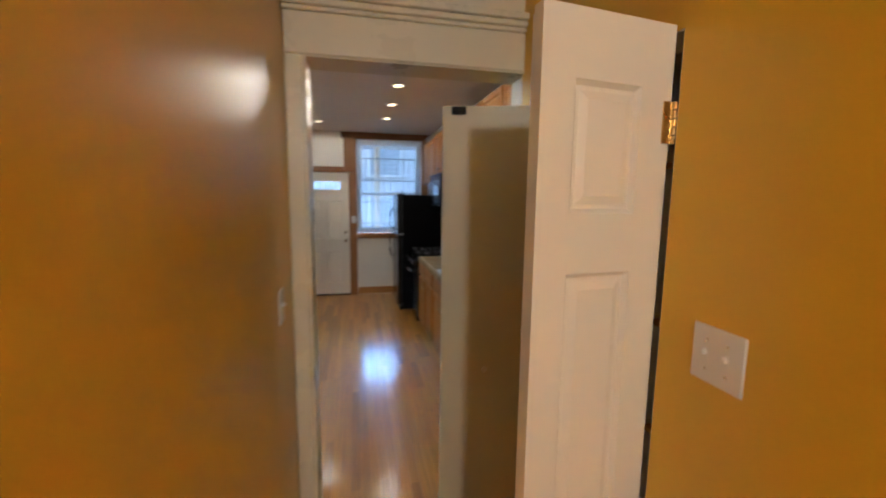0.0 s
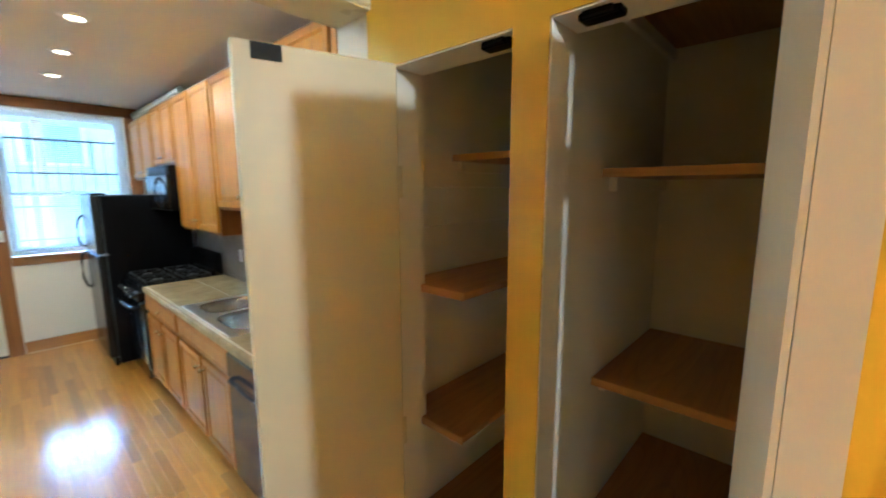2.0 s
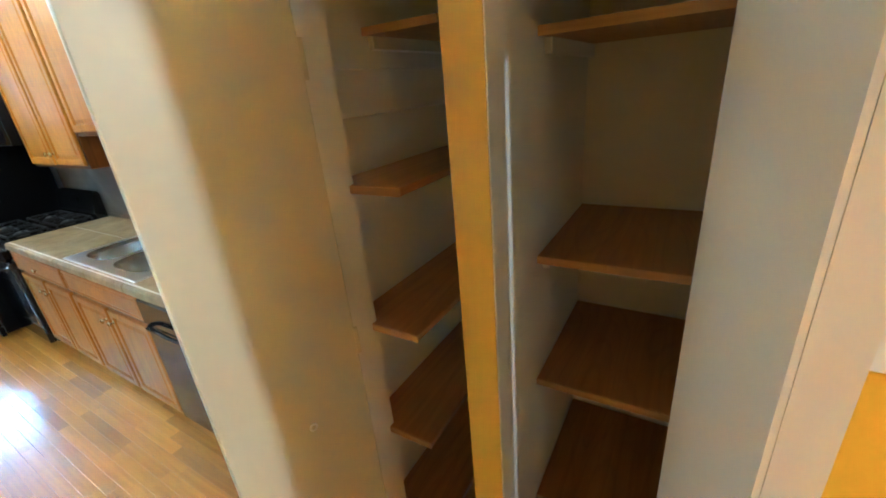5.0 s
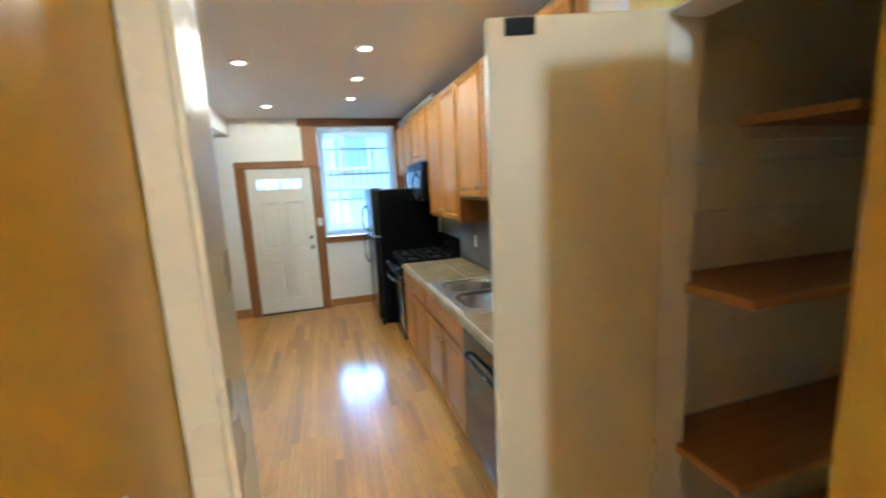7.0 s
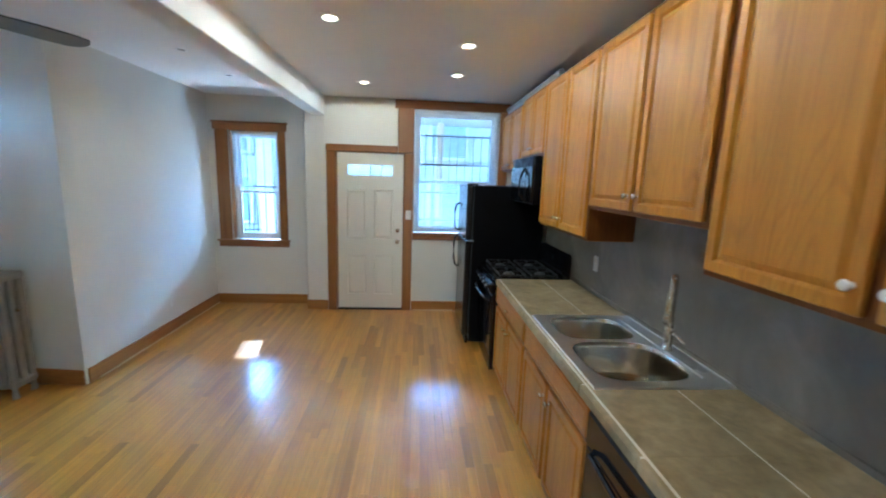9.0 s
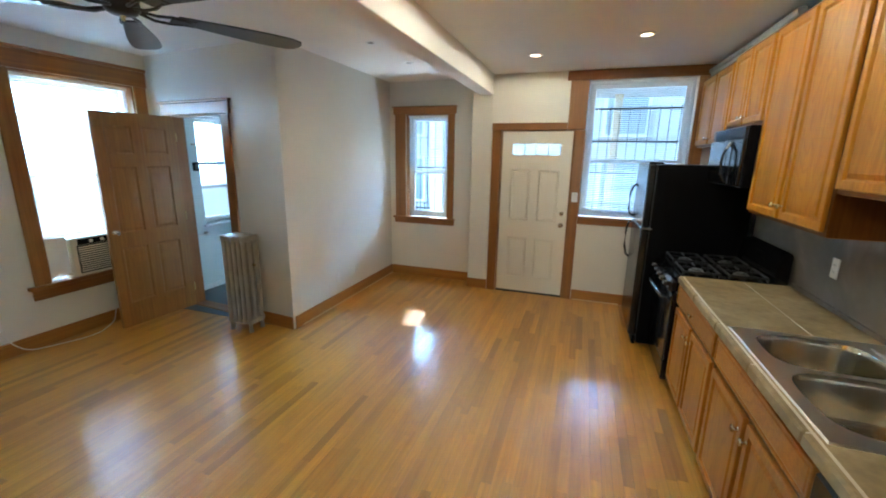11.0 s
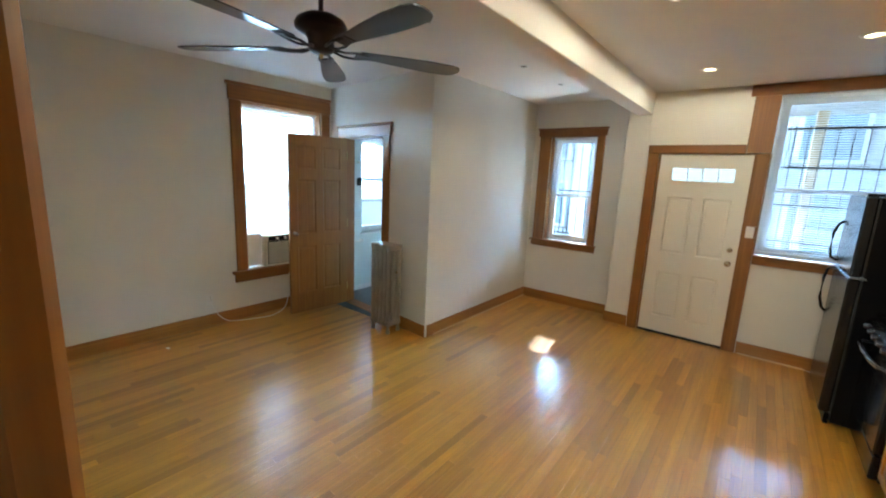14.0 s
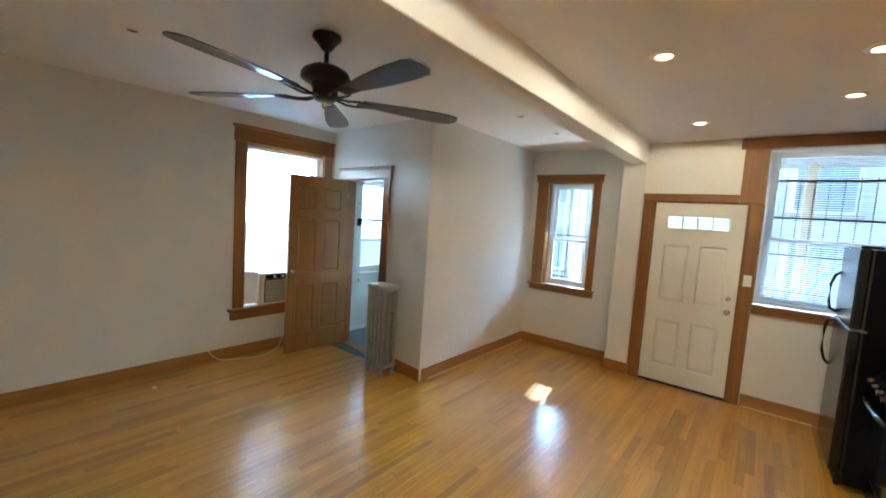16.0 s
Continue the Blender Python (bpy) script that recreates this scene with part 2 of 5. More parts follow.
SHELFWOOD = wood("stained_pine_shelf", (0.50, 0.225, 0.042), (0.36, 0.148, 0.024), "x", 0.4, scale=0.7, figure=0.10)
DOORWOOD = wood("golden_pine_door", (0.37, 0.175, 0.040), (0.25, 0.108, 0.022), "z", 0.40, figure=0.06)
BLACK = plain("black_gloss_enamel", (0.007, 0.007, 0.008), 0.10, 0, 0.05)
BLACKMATT = plain("black_textured_steel", (0.004, 0.004, 0.005), 0.38, 0, 0.1, 400, 0.05, 0.07)
BLACKSATIN = plain("black_satin_door_skin", (0.006, 0.006, 0.007), 0.24, 0, 0.1, 300, 0.02)
BOWLSTEEL = plain("polished_sink_steel", (0.60, 0.56, 0.48), 0.15, 1.0, 0.05, 300, 0.006)
STEEL = plain("brushed_stainless", (0.80, 0.80, 0.79), 0.36, 1.0, 0.05, 300, 0.01)
NICKEL = plain("satin_nickel", (0.64, 0.59, 0.49), 0.24, 1.0)
BRASS = plain("aged_brass", (0.62, 0.46, 0.20), 0.3, 1.0)
WHITEPLASTIC = plain("white_plastic", (0.80, 0.79, 0.75), 0.35)
GREYPLASTIC = plain("grey_plastic", (0.16, 0.15, 0.135), 0.45)
VINYL = plain("white_vinyl_window", (0.84, 0.86, 0.87), 0.35)
SILVERPAINT = plain("silver_radiator_paint", (0.34, 0.32, 0.28), 0.40, 0.30, 0.10, 40, 0.15)
BRONZE = plain("oil_rubbed_bronze", (0.035, 0.028, 0.024), 0.35, 0.6)
BLADE = wood("dark_walnut_blade", (0.030, 0.028, 0.027), (0.017, 0.015, 0.015), "x", 0.30, coat=0.7, spec=0.5)
DARK = plain("dark_recess", (0.02, 0.02, 0.02), 0.7)
GLASS = clear_glass("window_glass")
mt, nt, b = nodes("thin_white_blind_slat")
b.inputs["Base Color"].default_value, b.inputs["Roughness"].default_value = (0.86, 0.88, 0.90, 1), 0.45
tl = nt.nodes.new("ShaderNodeBsdfTranslucent")
tl.inputs["Color"].default_value = (0.80, 0.86, 0.92, 1)
ms = nt.nodes.new("ShaderNodeMixShader")
ms.inputs[0].default_value = 0.5
link(nt, b.outputs[0], ms.inputs[1])
link(nt, tl.outputs[0], ms.inputs[2])
link(nt, ms.outputs[0], nt.nodes["Material Output"].inputs["Surface"])
SLAT = mt
IRON = plain("black_wrought_iron", (0.02, 0.02, 0.022), 0.5)
RUBBER = plain("black_rubber", (0.02, 0.02, 0.02), 0.8)
KNOBWHITE = plain("white_ceramic", (0.82, 0.80, 0.74), 0.15)

# ---- the large structure ----
HC = 2.71          # ceiling
YE = 7.12          # entry wall, inner face
YN = 7.36          # nook wall, inner face
XL = -4.20         # left wall
XR = 1.72          # kitchen wall
XJ = -2.34         # side of the bathroom block
YB = 5.13          # front of the bathroom block
XC = 0.947         # closet wall in the hall
XH = 0.004         # hall wall opposite the closets


def shell(name, specs, material, label, category="wall"):
    return solid(name, boxes(*specs), material, label, category, "structure")


# street wall: one leaf with the entry door and the tall window, one set back behind the nook
shell("wall_street", [(-0.90, YE, 0, -0.70, YE + 0.42, HC), (-0.70, YE, 2.06, 0.17, YE + 0.42, HC),
                      (0.17, YE, 0, 0.28, YE + 0.42, HC), (0.28, YE, 0, 1.36, YE + 0.42, 1.03), (0.28, YE, 2.60, 1.36, YE + 0.42, HC),
                      (1.36, YE, 0, XR + 0.15, YE + 0.42, HC)], WALL, "off-white painted plaster wall round the entry door")
shell("wall_nook", [(XJ - 0.12, YN, 0, -2.09, YN + 0.30, 2.78), (-2.09, YN, 0, -1.47, YN + 0.30, 0.86), (-2.09, YN, 2.30, -1.47, YN + 0.30, 2.78),
                    (-1.47, YN, 0, -1.08, YN + 0.30, 2.78)], WALL, "off-white plaster wall round the nook window")
shell("wall_jut", [(XJ - 0.12, YB + 0.11, 0, XJ, YN, 2.78)], WALL, "smooth off-white plaster wall beside the nook")
BATHM = pose(XJ, YB - 0.015, 0, 0, 0, -6.0)   # the bathroom's front runs a little askew
solid("wall_bath_front", boxes((-1.90, 0, 0, -1.53, 0.12, 2.78), (-1.53, 0, 2.11, -0.76, 0.12, 2.78), (-0.76, 0, 0, 0, 0.12, 2.78)), WALL,
      "off-white plaster wall with the bathroom doorway", "wall", "structure", m=BATHM)
shell("wall_side", [(XL - 0.25, 0.6, 0, XL, 4.16, 2.78), (XL - 0.25, 4.16, 0, XL, 5.15, 0.55), (XL - 0.25, 4.16, 2.39, XL, 5.15, 2.78),
                    (XL - 0.25, 5.15, 0, XL, 5.82, 2.78), (XL - 0.25, 5.82, 0, XL, 6.57, 0.84), (XL - 0.25, 5.82, 2.18, XL, 6.57, 2.78),
                    (XL - 0.25, 6.57, 0, XL, YN + 0.30, 2.78)], WALL, "off-white plaster wall with the tall side window")
shell("wall_bath_back", [(XL, YN, 0, XJ - 0.12, YN + 0.30, HC)], BATHWALL, "pale bathroom end wall")
shell("wall_kitchen", [(XR, 2.0, 0, XR + 0.15, YE, HC)], WALL, "off-white kitchen wall behind the cabinets")
shell("wall_back_room", [(XL, 0.6, 0, -0.20, 0.75, HC), (-0.35, 0.75, 0, -0.20, 1.86, HC)], WALL, "plain off-white plaster wall")
# the wall between hall and kitchen, with the cased opening
shell("wall_doorway", [(-0.35, 1.862, 0, 0.075, 2.0, HC), (0.075, 1.862, 2.20, 0.965, 2.0, HC), (0.965, 1.862, 0, XR + 0.15, 2.0, HC)],
      CREAM, "cream painted wall end round the hall doorway")
shell("wall_kitchen_return", [(-0.35, 2.0, 0, -0.03, 2.006, HC), (-0.03, 2.0, 2.32, 1.08, 2.006, HC), (1.08, 2.0, 0, XR, 2.006, HC)], WALL, "off-white plaster round the hall doorway")
# hall
shell("wall_hall", [(XH - 0.12, -3.6, 0, XH, 1.862, HC)], YELLOW, "glossy mustard-yellow hall wall")
YJ = 0.988         # near jamb of the first closet
shell("wall_closets", [(XC, -3.6, 0, XC + 0.10, YJ, HC), (XC, YJ, 2.045, XC + 0.10, 1.355, HC), (XC, 1.355, 0, XC + 0.10, 1.43, HC),
                       (XC, 1.43, 2.045, XC + 0.10, 1.768, HC), (XC, 1.768, 0, XC + 0.018, 1.862, 2.045), (XC, 1.768, 2.045, XC + 0.10, 1.862, HC)],
      YELLOW, "mustard-yellow wall with two closet openings")
# unseen wall that closes the hall; pale so it throws light at the closets
shell("wall_hall_end", [(XH - 0.12, -3.72, 0, XC + 0.10, -3.6, HC)], WALL, "unseen hall end wall, off-white to bounce more light")
# closet interiors
CX = 1.75
shell("closet_wall_back", [(CX, 0.88, 0, CX + 0.06, 1.862, HC)], CLOSET, "dingy cream closet back wall")
shell("closet_wall_near", [(XC + 0.10, 0.88, 0, CX, 0.94, HC)], CLOSET, "dingy cream closet side wall")
shell("closet_wall_divider", [(XC + 0.10, 1.372, 0, CX, 1.415, HC)], CLOSET, "dingy cream wall between the closets")
shell("closet_wall_far", [(XC + 0.018, 1.85, 0, CX, 1.861, 2.4)], CLOSET, "dingy cream closet side wall by the doorway")
shell("closet_ceiling", [(XC + 0.10, 0.94, 2.40, CX, 1.85, 2.44)], CLOSET, "closet ceiling board", "ceiling")

shell("ceiling", [(-0.85, 2.0, HC, XR + 0.15, YE + 0.42, HC + 0.12), (-0.35, 0.6, HC, -0.15, 2.0, HC + 0.12), (XH - 0.12, -3.72, HC, CX + 0.06, 2.0, HC + 0.12)], CEIL,
      "white painted plaster kitchen ceiling", "ceiling")
shell("ceiling_living", [(XL - 0.25, 0.6, 2.718, -0.85, YN + 0.30, 2.84)], CEIL, "white painted plaster ceiling over the living side", "ceiling")
solid("ceiling_beam", boxes((-0.99, 0.75, 2.48, -0.82, YE, 2.80), bevel=0.005), CEIL, "boxed white plaster beam along the ceiling", "beam", "structure")
solid("beam_post", boxes((-1.082, YE - 0.003, 0, -0.822, YE + 0.3, 2.79), bevel=0.01), WALL, "shallow white pilaster under the beam", "pilaster", "structure")

# floors under the strips
shell("floor", [(XL, 2.0, -0.06, XR, YE, -0.006), (XL, 0.6, -0.06, -0.20, 2.0, -0.006), (XJ, YE, -0.06, -1.08, YN, -0.006)], FLOORWOOD, "glossy honey oak strip floor", "floor")
shell("floor_hall", [(XH, -3.6, -0.06, CX, 2.0, -0.006)], FLOORWOOD, "oak hall floor", "floor")
shell("floor_bath", [(XL, YB, -0.05, XJ - 0.12, YN, 0.004)], BATHFLOOR, "dark blue sheet vinyl bathroom floor", "floor")


# ---- joinery helpers ----
def raised_slab(w, h, t, stile, both=False, cut=0.011, depth=0.010, field=0.032):
    """A solid slab with a raised field; local x 0..w, y 0..t, z 0..h; the front is y = t."""
    bm = bmesh.new()
    box(bm, 0, 0, 0, w, t, h)
    sides = [f for f in bm.faces if f.normal.y > 0.9 or (both and f.normal.y < -0.9)]
    for f in sides:
        bmesh.ops.inset_region(bm, faces=[f], thickness=stile, depth=0.0)
        bmesh.ops.inset_region(bm, faces=[f], thickness=cut, depth=-depth)
        bmesh.ops.inset_region(bm, faces=[f], thickness=field, depth=depth * 0.8)
    es = [e for e in bm.edges if len(e.link_faces) == 2 and e.calc_face_angle(0) > 1.2 and all(v.co.y > t - 1e-4 or v.co.y < 1e-4 for v in e.verts)]
    bmesh.ops.bevel(bm, geom=es, offset=0.006, segments=2, affect="EDGES", profile=0.5)
    return bm


def frame_leaf(w, h, t, rows, cols):
    """Stiles and rails of a panelled door; rows: panel heights (z0, z1), cols: panel spans (x0, x1)."""
    bm = bmesh.new()
    xs = [0] + [v for c in cols for v in c] + [w]
    for i in range(0, len(xs), 2):
        box(bm, xs[i], 0, 0, xs[i + 1], t, h)
    zs = [0] + [v for r in rows for v in r] + [h]
    for c in cols:
        for i in range(0, len(zs), 2):
            box(bm, c[0], 0, zs[i], c[1], t, zs[i + 1])
    return bm


def panel_slab(x0, x1, z0, z1, t):
    """A sunk panel with a raised field on both faces."""
    bm = bmesh.new()
    box(bm, x0, 0.001, z0, x1, t - 0.001, z1)
    for f in [f for f in bm.faces if abs(f.normal.y) > 0.9]:
        bmesh.ops.inset_region(bm, faces=[f], thickness=0.014, depth=-0.010)
        bmesh.ops.inset_region(bm, faces=[f], thickness=0.012, depth=0.0)
        bmesh.ops.inset_region(bm, faces=[f], thickness=0.026, depth=0.007)
    return bm


def panelled_door(parent, m, w, h, t, rows, cols, material):
    part("frame", frame_leaf(w, h, t, rows, cols), material, parent, m=m)
    for r in rows:
        for c in cols:
            part("panel", panel_slab(c[0], c[1], r[0], r[1], t), material, parent, m=m)


def knob(bm, m, r=0.017):
    """A small turned knob that stands out along local z."""
    return lathe(bm, [(0.0, 0), (r * 0.65, 0), (r * 0.55, 0.003), (r * 0.34, 0.006), (r * 0.34, 0.012), (r * 0.8, 0.017), (r, 0.022), (r * 0.85, 0.028), (r * 0.4, 0.031), (0, 0.0315)], m, 16)


def casing(name, label, specs, category="trim"):
    """Stained boards round an opening, each board a part: (x0, y0, z0, x1, y1, z1, axis)."""
    ob = thing(name, specs[0][0], specs[0][1], specs[0][2], label, category, kind="structure")
    for s in specs:
        bm = boxes(s[:6], bevel=0.005)
        part("board", bm, {"x": TRIMWOOD_H, "y": TRIMWOOD_Y, "z": TRIMWOOD}[s[6]], ob)
    return ob


def outlet_plate(name, label, m, gangs=1, toggles=False, blank=False):
    """A wall plate about 70 mm wide a gang; local x across, z up, the face towards -y."""
    w = 0.07 + 0.046 * (gangs - 1)
    o = m.translation
    ob = thing(name, o.x, o.y, o.z, label, "wall plate")
    bm = bmesh.new()
    box(bm, -w / 2, -0.006, -0.058, w / 2, 0.0, 0.058, bevel=0.003, seg=2)
    part("plate", bm, WHITEPLASTIC, ob, m=m)
    for g in range(gangs):
        cx = (g - (gangs - 1) / 2) * 0.046
        if toggles:
            bm = bmesh.new()
            box(bm, cx - 0.005, -0.007, -0.012, cx + 0.005, -0.006, 0.012)
            box(bm, cx - 0.0035, -0.018, 0.0, cx + 0.0035, -0.006, 0.010, bevel=0.002)
            part("toggle", bm, WHITEPLASTIC, ob, m=m)
            for dz in (-0.03, 0.03):
                bm = bmesh.new()
                cyl(bm, (cx, -0.0075, dz), (cx, -0.005, dz), 0.003, n=10)
                part("screw", bm, NICKEL, ob, m=m)
        elif not blank:
            for dz in (-0.02, 0.02):
                bm = bmesh.new()
                box(bm, cx - 0.016, -0.008, dz - 0.014, cx + 0.016, -0.005, dz + 0.014, bevel=0.003, seg=2)
                sock = part("socket", bm, WHITEPLASTIC, ob, m=m)
                bm = bmesh.new()
                box(bm, cx - 0.007, -0.0085, dz - 0.003, cx - 0.005, -0.006, dz + 0.005)
                box(bm, cx + 0.005, -0.0085, dz - 0.003, cx + 0.007, -0.006, dz + 0.005)
                cyl(bm, (cx, -0.0085, dz - 0.008), (cx, -0.006, dz - 0.008), 0.0022, n=8)
                part("slots", bm, DARK, sock, m=m)
    return ob


# ---- trim: casings and baseboards ----
T = 0.022
casing("door_casing", "stained pine casing round the entry door", [
    (-0.81, YE - T, 0, -0.70, YE - 0.001, 2.06, "z"), (0.17, YE - T, 0, 0.275, YE - 0.001, 2.06, "z"),
    (-0.815, YE - T - 0.003, 2.06, 0.075, YE - 0.001, 2.145, "x"), (-0.70, YE, 0.0, -0.684, YE + 0.10, 2.06, "z"), (0.154, YE, 0.0, 0.17, YE + 0.10, 2.06, "z"),
    (-0.684, YE, 2.052, 0.154, YE + 0.10, 2.06, "x"),
    (-0.684, YE + 0.057, 0, -0.662, YE + 0.10, 2.052, "z"), (0.130, YE + 0.057, 0, 0.154, YE + 0.10, 2.052, "z"), (-0.662, YE + 0.057, 2.026, 0.130, YE + 0.10, 2.052, "x")])
casing("window_casing_street", "stained pine casing round the street window", [
    (0.078, YE - T - 0.004, 2.062, 0.28, YE - 0.001, 2.60, "z"), (0.277, YE - T, 1.06, 0.285, YE - 0.001, 2.06, "z"), (0.04, YE - T - 0.014, 2.60, 1.50, YE - 0.001, 2.705, "x"),
    (1.36, YE - T, 1.06, 1.48, YE - 0.001, 2.60, "z"), (0.277, YE - T - 0.006, 0.965, 1.48, YE - 0.001, 1.035, "x"), (0.277, YE - 0.05, 1.035, 1.50, YE + 0.02, 1.06, "x")])
casing("window_casing_nook", "stained pine casing with a crown round the nook window", [
    (-2.255, YN - T, 0.87, -2.095, YN - 0.001, 2.29, "z"), (-1.47, YN - T, 0.87, -1.38, YN - 0.001, 2.29, "z"),
    (-2.275, YN - T - 0.012, 2.29, -1.36, YN - 0.001, 2.375, "x"), (-2.29, YN - T - 0.022, 2.375, -1.345, YN - 0.001, 2.395, "x"),
    (-2.27, YN - T - 0.004, 0.785, -1.365, YN - 0.001, 0.86, "x"), (-2.29, YN - 0.05, 0.86, -1.35, YN + 0.03, 0.88, "x"),
    (-2.10, YN, 0.88, -2.085, YN + 0.13, 2.30, "z"), (-1.485, YN, 0.88, -1.47, YN + 0.13, 2.30, "z"), (-2.085, YN, 2.285, -1.485, YN + 0.13, 2.30, "x")])
casing("window_casing_side", "stained pine casing with a crown round the side window", [
    (XL + 0.001, 4.035, 0.56, XL + T, 4.155, 2.39, "z"), (XL + 0.001, 5.15, 0.56, XL + T, 5.27, 2.39, "z"),
    (XL + 0.001, 4.02, 2.39, XL + T + 0.012, 5.275, 2.54, "y"), (XL + 0.001, 4.00, 2.54, XL + T + 0.026, 5.278, 2.57, "y"),
    (XL + 0.001, 4.01, 0.43, XL + T + 0.006, 5.275, 0.525, "y"), (XL - 0.04, 3.985, 0.525, XL + 0.05, 5.275, 0.56, "y"),
    (XL - 0.14, 4.155, 0.56, XL, 4.17, 2.39, "z"), (XL - 0.14, 5.135, 0.56, XL, 5.15, 2.39, "z"), (XL - 0.14, 4.17, 2.375, XL, 5.135, 2.39, "y")])
ob = thing("door_casing_bath", -3.0, 5.15, 0, "stained pine casing with a crown round the bathroom doorway", "trim", kind="structure")
for s, mt in (((-1.64, -T, 0, -1.53, -0.001, 2.11), TRIMWOOD), ((-0.76, -T, 0, -0.64, -0.001, 2.11), TRIMWOOD), ((-1.66, -T - 0.008, 2.11, -0.62, -0.001, 2.225), TRIMWOOD_H),
              ((-1.68, -T - 0.02, 2.225, -0.60, -0.001, 2.25), TRIMWOOD_H), ((-1.53, 0, 0, -1.515, 0.12, 2.11), TRIMWOOD), ((-0.775, 0, 0, -0.76, 0.12, 2.11), TRIMWOOD),
              ((-1.515, 0, 2.095, -0.775, 0.12, 2.11), TRIMWOOD_H), ((-1.53, -0.01, 0.002, -0.76, 0.13, 0.018), TRIMWOOD_H)):
    part("board", boxes(s, bevel=0.005), mt, ob, m=BATHM)

# hall doorway: cream boards on the hall side, stained boards on the kitchen side
ob = thing("doorway_casing_hall", 0.02, 1.85, 0, "thickly painted cream casing round the hall doorway", "trim", kind="structure")
part("board", boxes((XH + 0.002, 1.838, 0, 0.072, 1.861, 2.195), bevel=0.006), CREAM, ob)
part("board", boxes((XH + 0.002, 1.836, 2.195, XC - 0.002, 1.861, 2.345), bevel=0.005), CREAM, ob)
bm = bmesh.new()
for k, (dy, z0, z1) in enumerate(((0.008, 2.345, 2.362), (0.020, 2.362, 2.385), (0.034, 2.385, 2.41))):
    box(bm, XH + 0.002, 1.836 - dy, z0, XC - 0.002, 1.861, z1, bevel=0.004)
part("crown", bm, CREAM, ob)
part("jamb", boxes((0.066, 1.845, 0, 0.083, 2.004, 2.20), bevel=0.003), CREAM, ob, "glossy cream jamb")
part("jamb", boxes((0.957, 1.863, 0, 0.968, 2.012, 2.20), bevel=0.003), CREAM, ob)
part("head", boxes((0.083, 1.845, 2.19, 0.957, 2.012, 2.203), bevel=0.002), CREAM, ob)
casing("doorway_casing_kitchen", "stained pine casing on the kitchen side of the hall doorway", [
    (-0.04, 2.007, 0, 0.062, 2.033, 2.20, "z"), (0.97, 2.007, 0, 1.08, 2.028, 2.20, "z"), (-0.05, 2.007, 2.20, 1.09, 2.032, 2.33, "x")])


def baseboard(name, specs, label="stained wood baseboard with a quarter round"):
    ob = thing(name, specs[0][0], specs[0][1], 0, label, "baseboard", kind="structure")
    for x0, y0, x1, y1, axis in specs:
        mt = BASEWOOD_H if axis == "x" else BASEWOOD_Y
        bm = bmesh.new()
        box(bm, x0, y0, 0, x1, y1, 0.13, bevel=0.004)
        part("board", bm, mt, ob)
    return ob


B = 0.016
baseboard("baseboard_side", [(XL, 0.75, XL + B, 5.28, "y")])
baseboard("baseboard_jut", [(XJ, YB + 0.01, XJ + B, YN, "y")])
baseboard("baseboard_nook", [(XJ + B, YN - B, -1.084, YN, "x"), (-1.084, YE - B, -0.815, YE - 0.004, "x")])
baseboard("baseboard_street", [(0.28, YE - B, XR, YE, "x")])
ob = thing("baseboard_bath_front", -2.6, 5.1, 0, "stained wood baseboard beside the radiator", "baseboard", kind="structure")
part("board", boxes((-0.64, -B, 0, 0.0, -0.001, 0.13), bevel=0.004), BASEWOOD_H, ob, m=BATHM)
part("board", boxes((-1.86, -B, 0, -1.64, -0.001, 0.13), bevel=0.004), BASEWOOD_H, ob, m=BATHM)
ob = thing("shoe_moulding", XJ + 0.02, 6.2, 0, "pale unfinished shoe moulding at the nook wall", "trim", kind="structure")
part("strip", boxes((XJ + B, YB + 0.1, 0, XJ + B + 0.014, YN - B, 0.016), bevel=0.004), wood("raw_pine_strip", (0.70, 0.52, 0.30), (0.56, 0.38, 0.2), "y", 0.5), ob)
part("strip", boxes((0.30, YE - B - 0.014, 0, 0.84, YE - B, 0.016), bevel=0.004), bpy.data.materials["raw_pine_strip"], ob)

# ---- entry door ----
shell("door_threshold", [(-0.70, YE + 0.001, -0.06, 0.17, YE + 0.42, 0.0015)], BRONZE, "dark metal threshold under the entry door", "threshold")
door = thing("door_entry", -0.26, YE, 0, "white steel entry door with a four-pane light, closed", "door")
W, H = 0.832, 2.03
m = pose(-0.682, YE + 0.012, 0.02)
cols = [(0.12, 0.365), (0.465, 0.71)]
bm = frame_leaf(W, 1.745, 0.042, [(0.19, 0.72), (0.94, 1.57)], cols)
for s in ((0, 0, 1.745, 0.12, 0.042, H), (0.71, 0, 1.745, W, 0.042, H), (0.12, 0, 1.89, 0.71, 0.042, H)):
    box(bm, *s)
part("leaf", bm, ENTRYWHITE, door, m=m)
for r in ((0.19, 0.72), (0.94, 1.57)):
    for c in cols:
        part("panel", panel_slab(c[0], c[1], r[0], r[1], 0.042), ENTRYWHITE, door, m=m)
bm = boxes((0.115, -0.004, 1.735, 0.715, 0.004, 1.755), (0.115, -0.004, 1.88, 0.715, 0.004, 1.90), (0.115, -0.004, 1.755, 0.135, 0.004, 1.88), (0.695, -0.004, 1.755, 0.715, 0.004, 1.88), bevel=0.002)
light = part("glazing_frame", bm, ENTRYWHITE, door, "white moulded frame of the door light", m=m)
for i in range(4):
    x0 = 0.135 + i * 0.14
    p = part("pane", boxes((x0 + 0.010, 0.015, 1.755, x0 + 0.130, 0.020, 1.88)), GLASS, light, m=m)
    p.visible_shadow = False
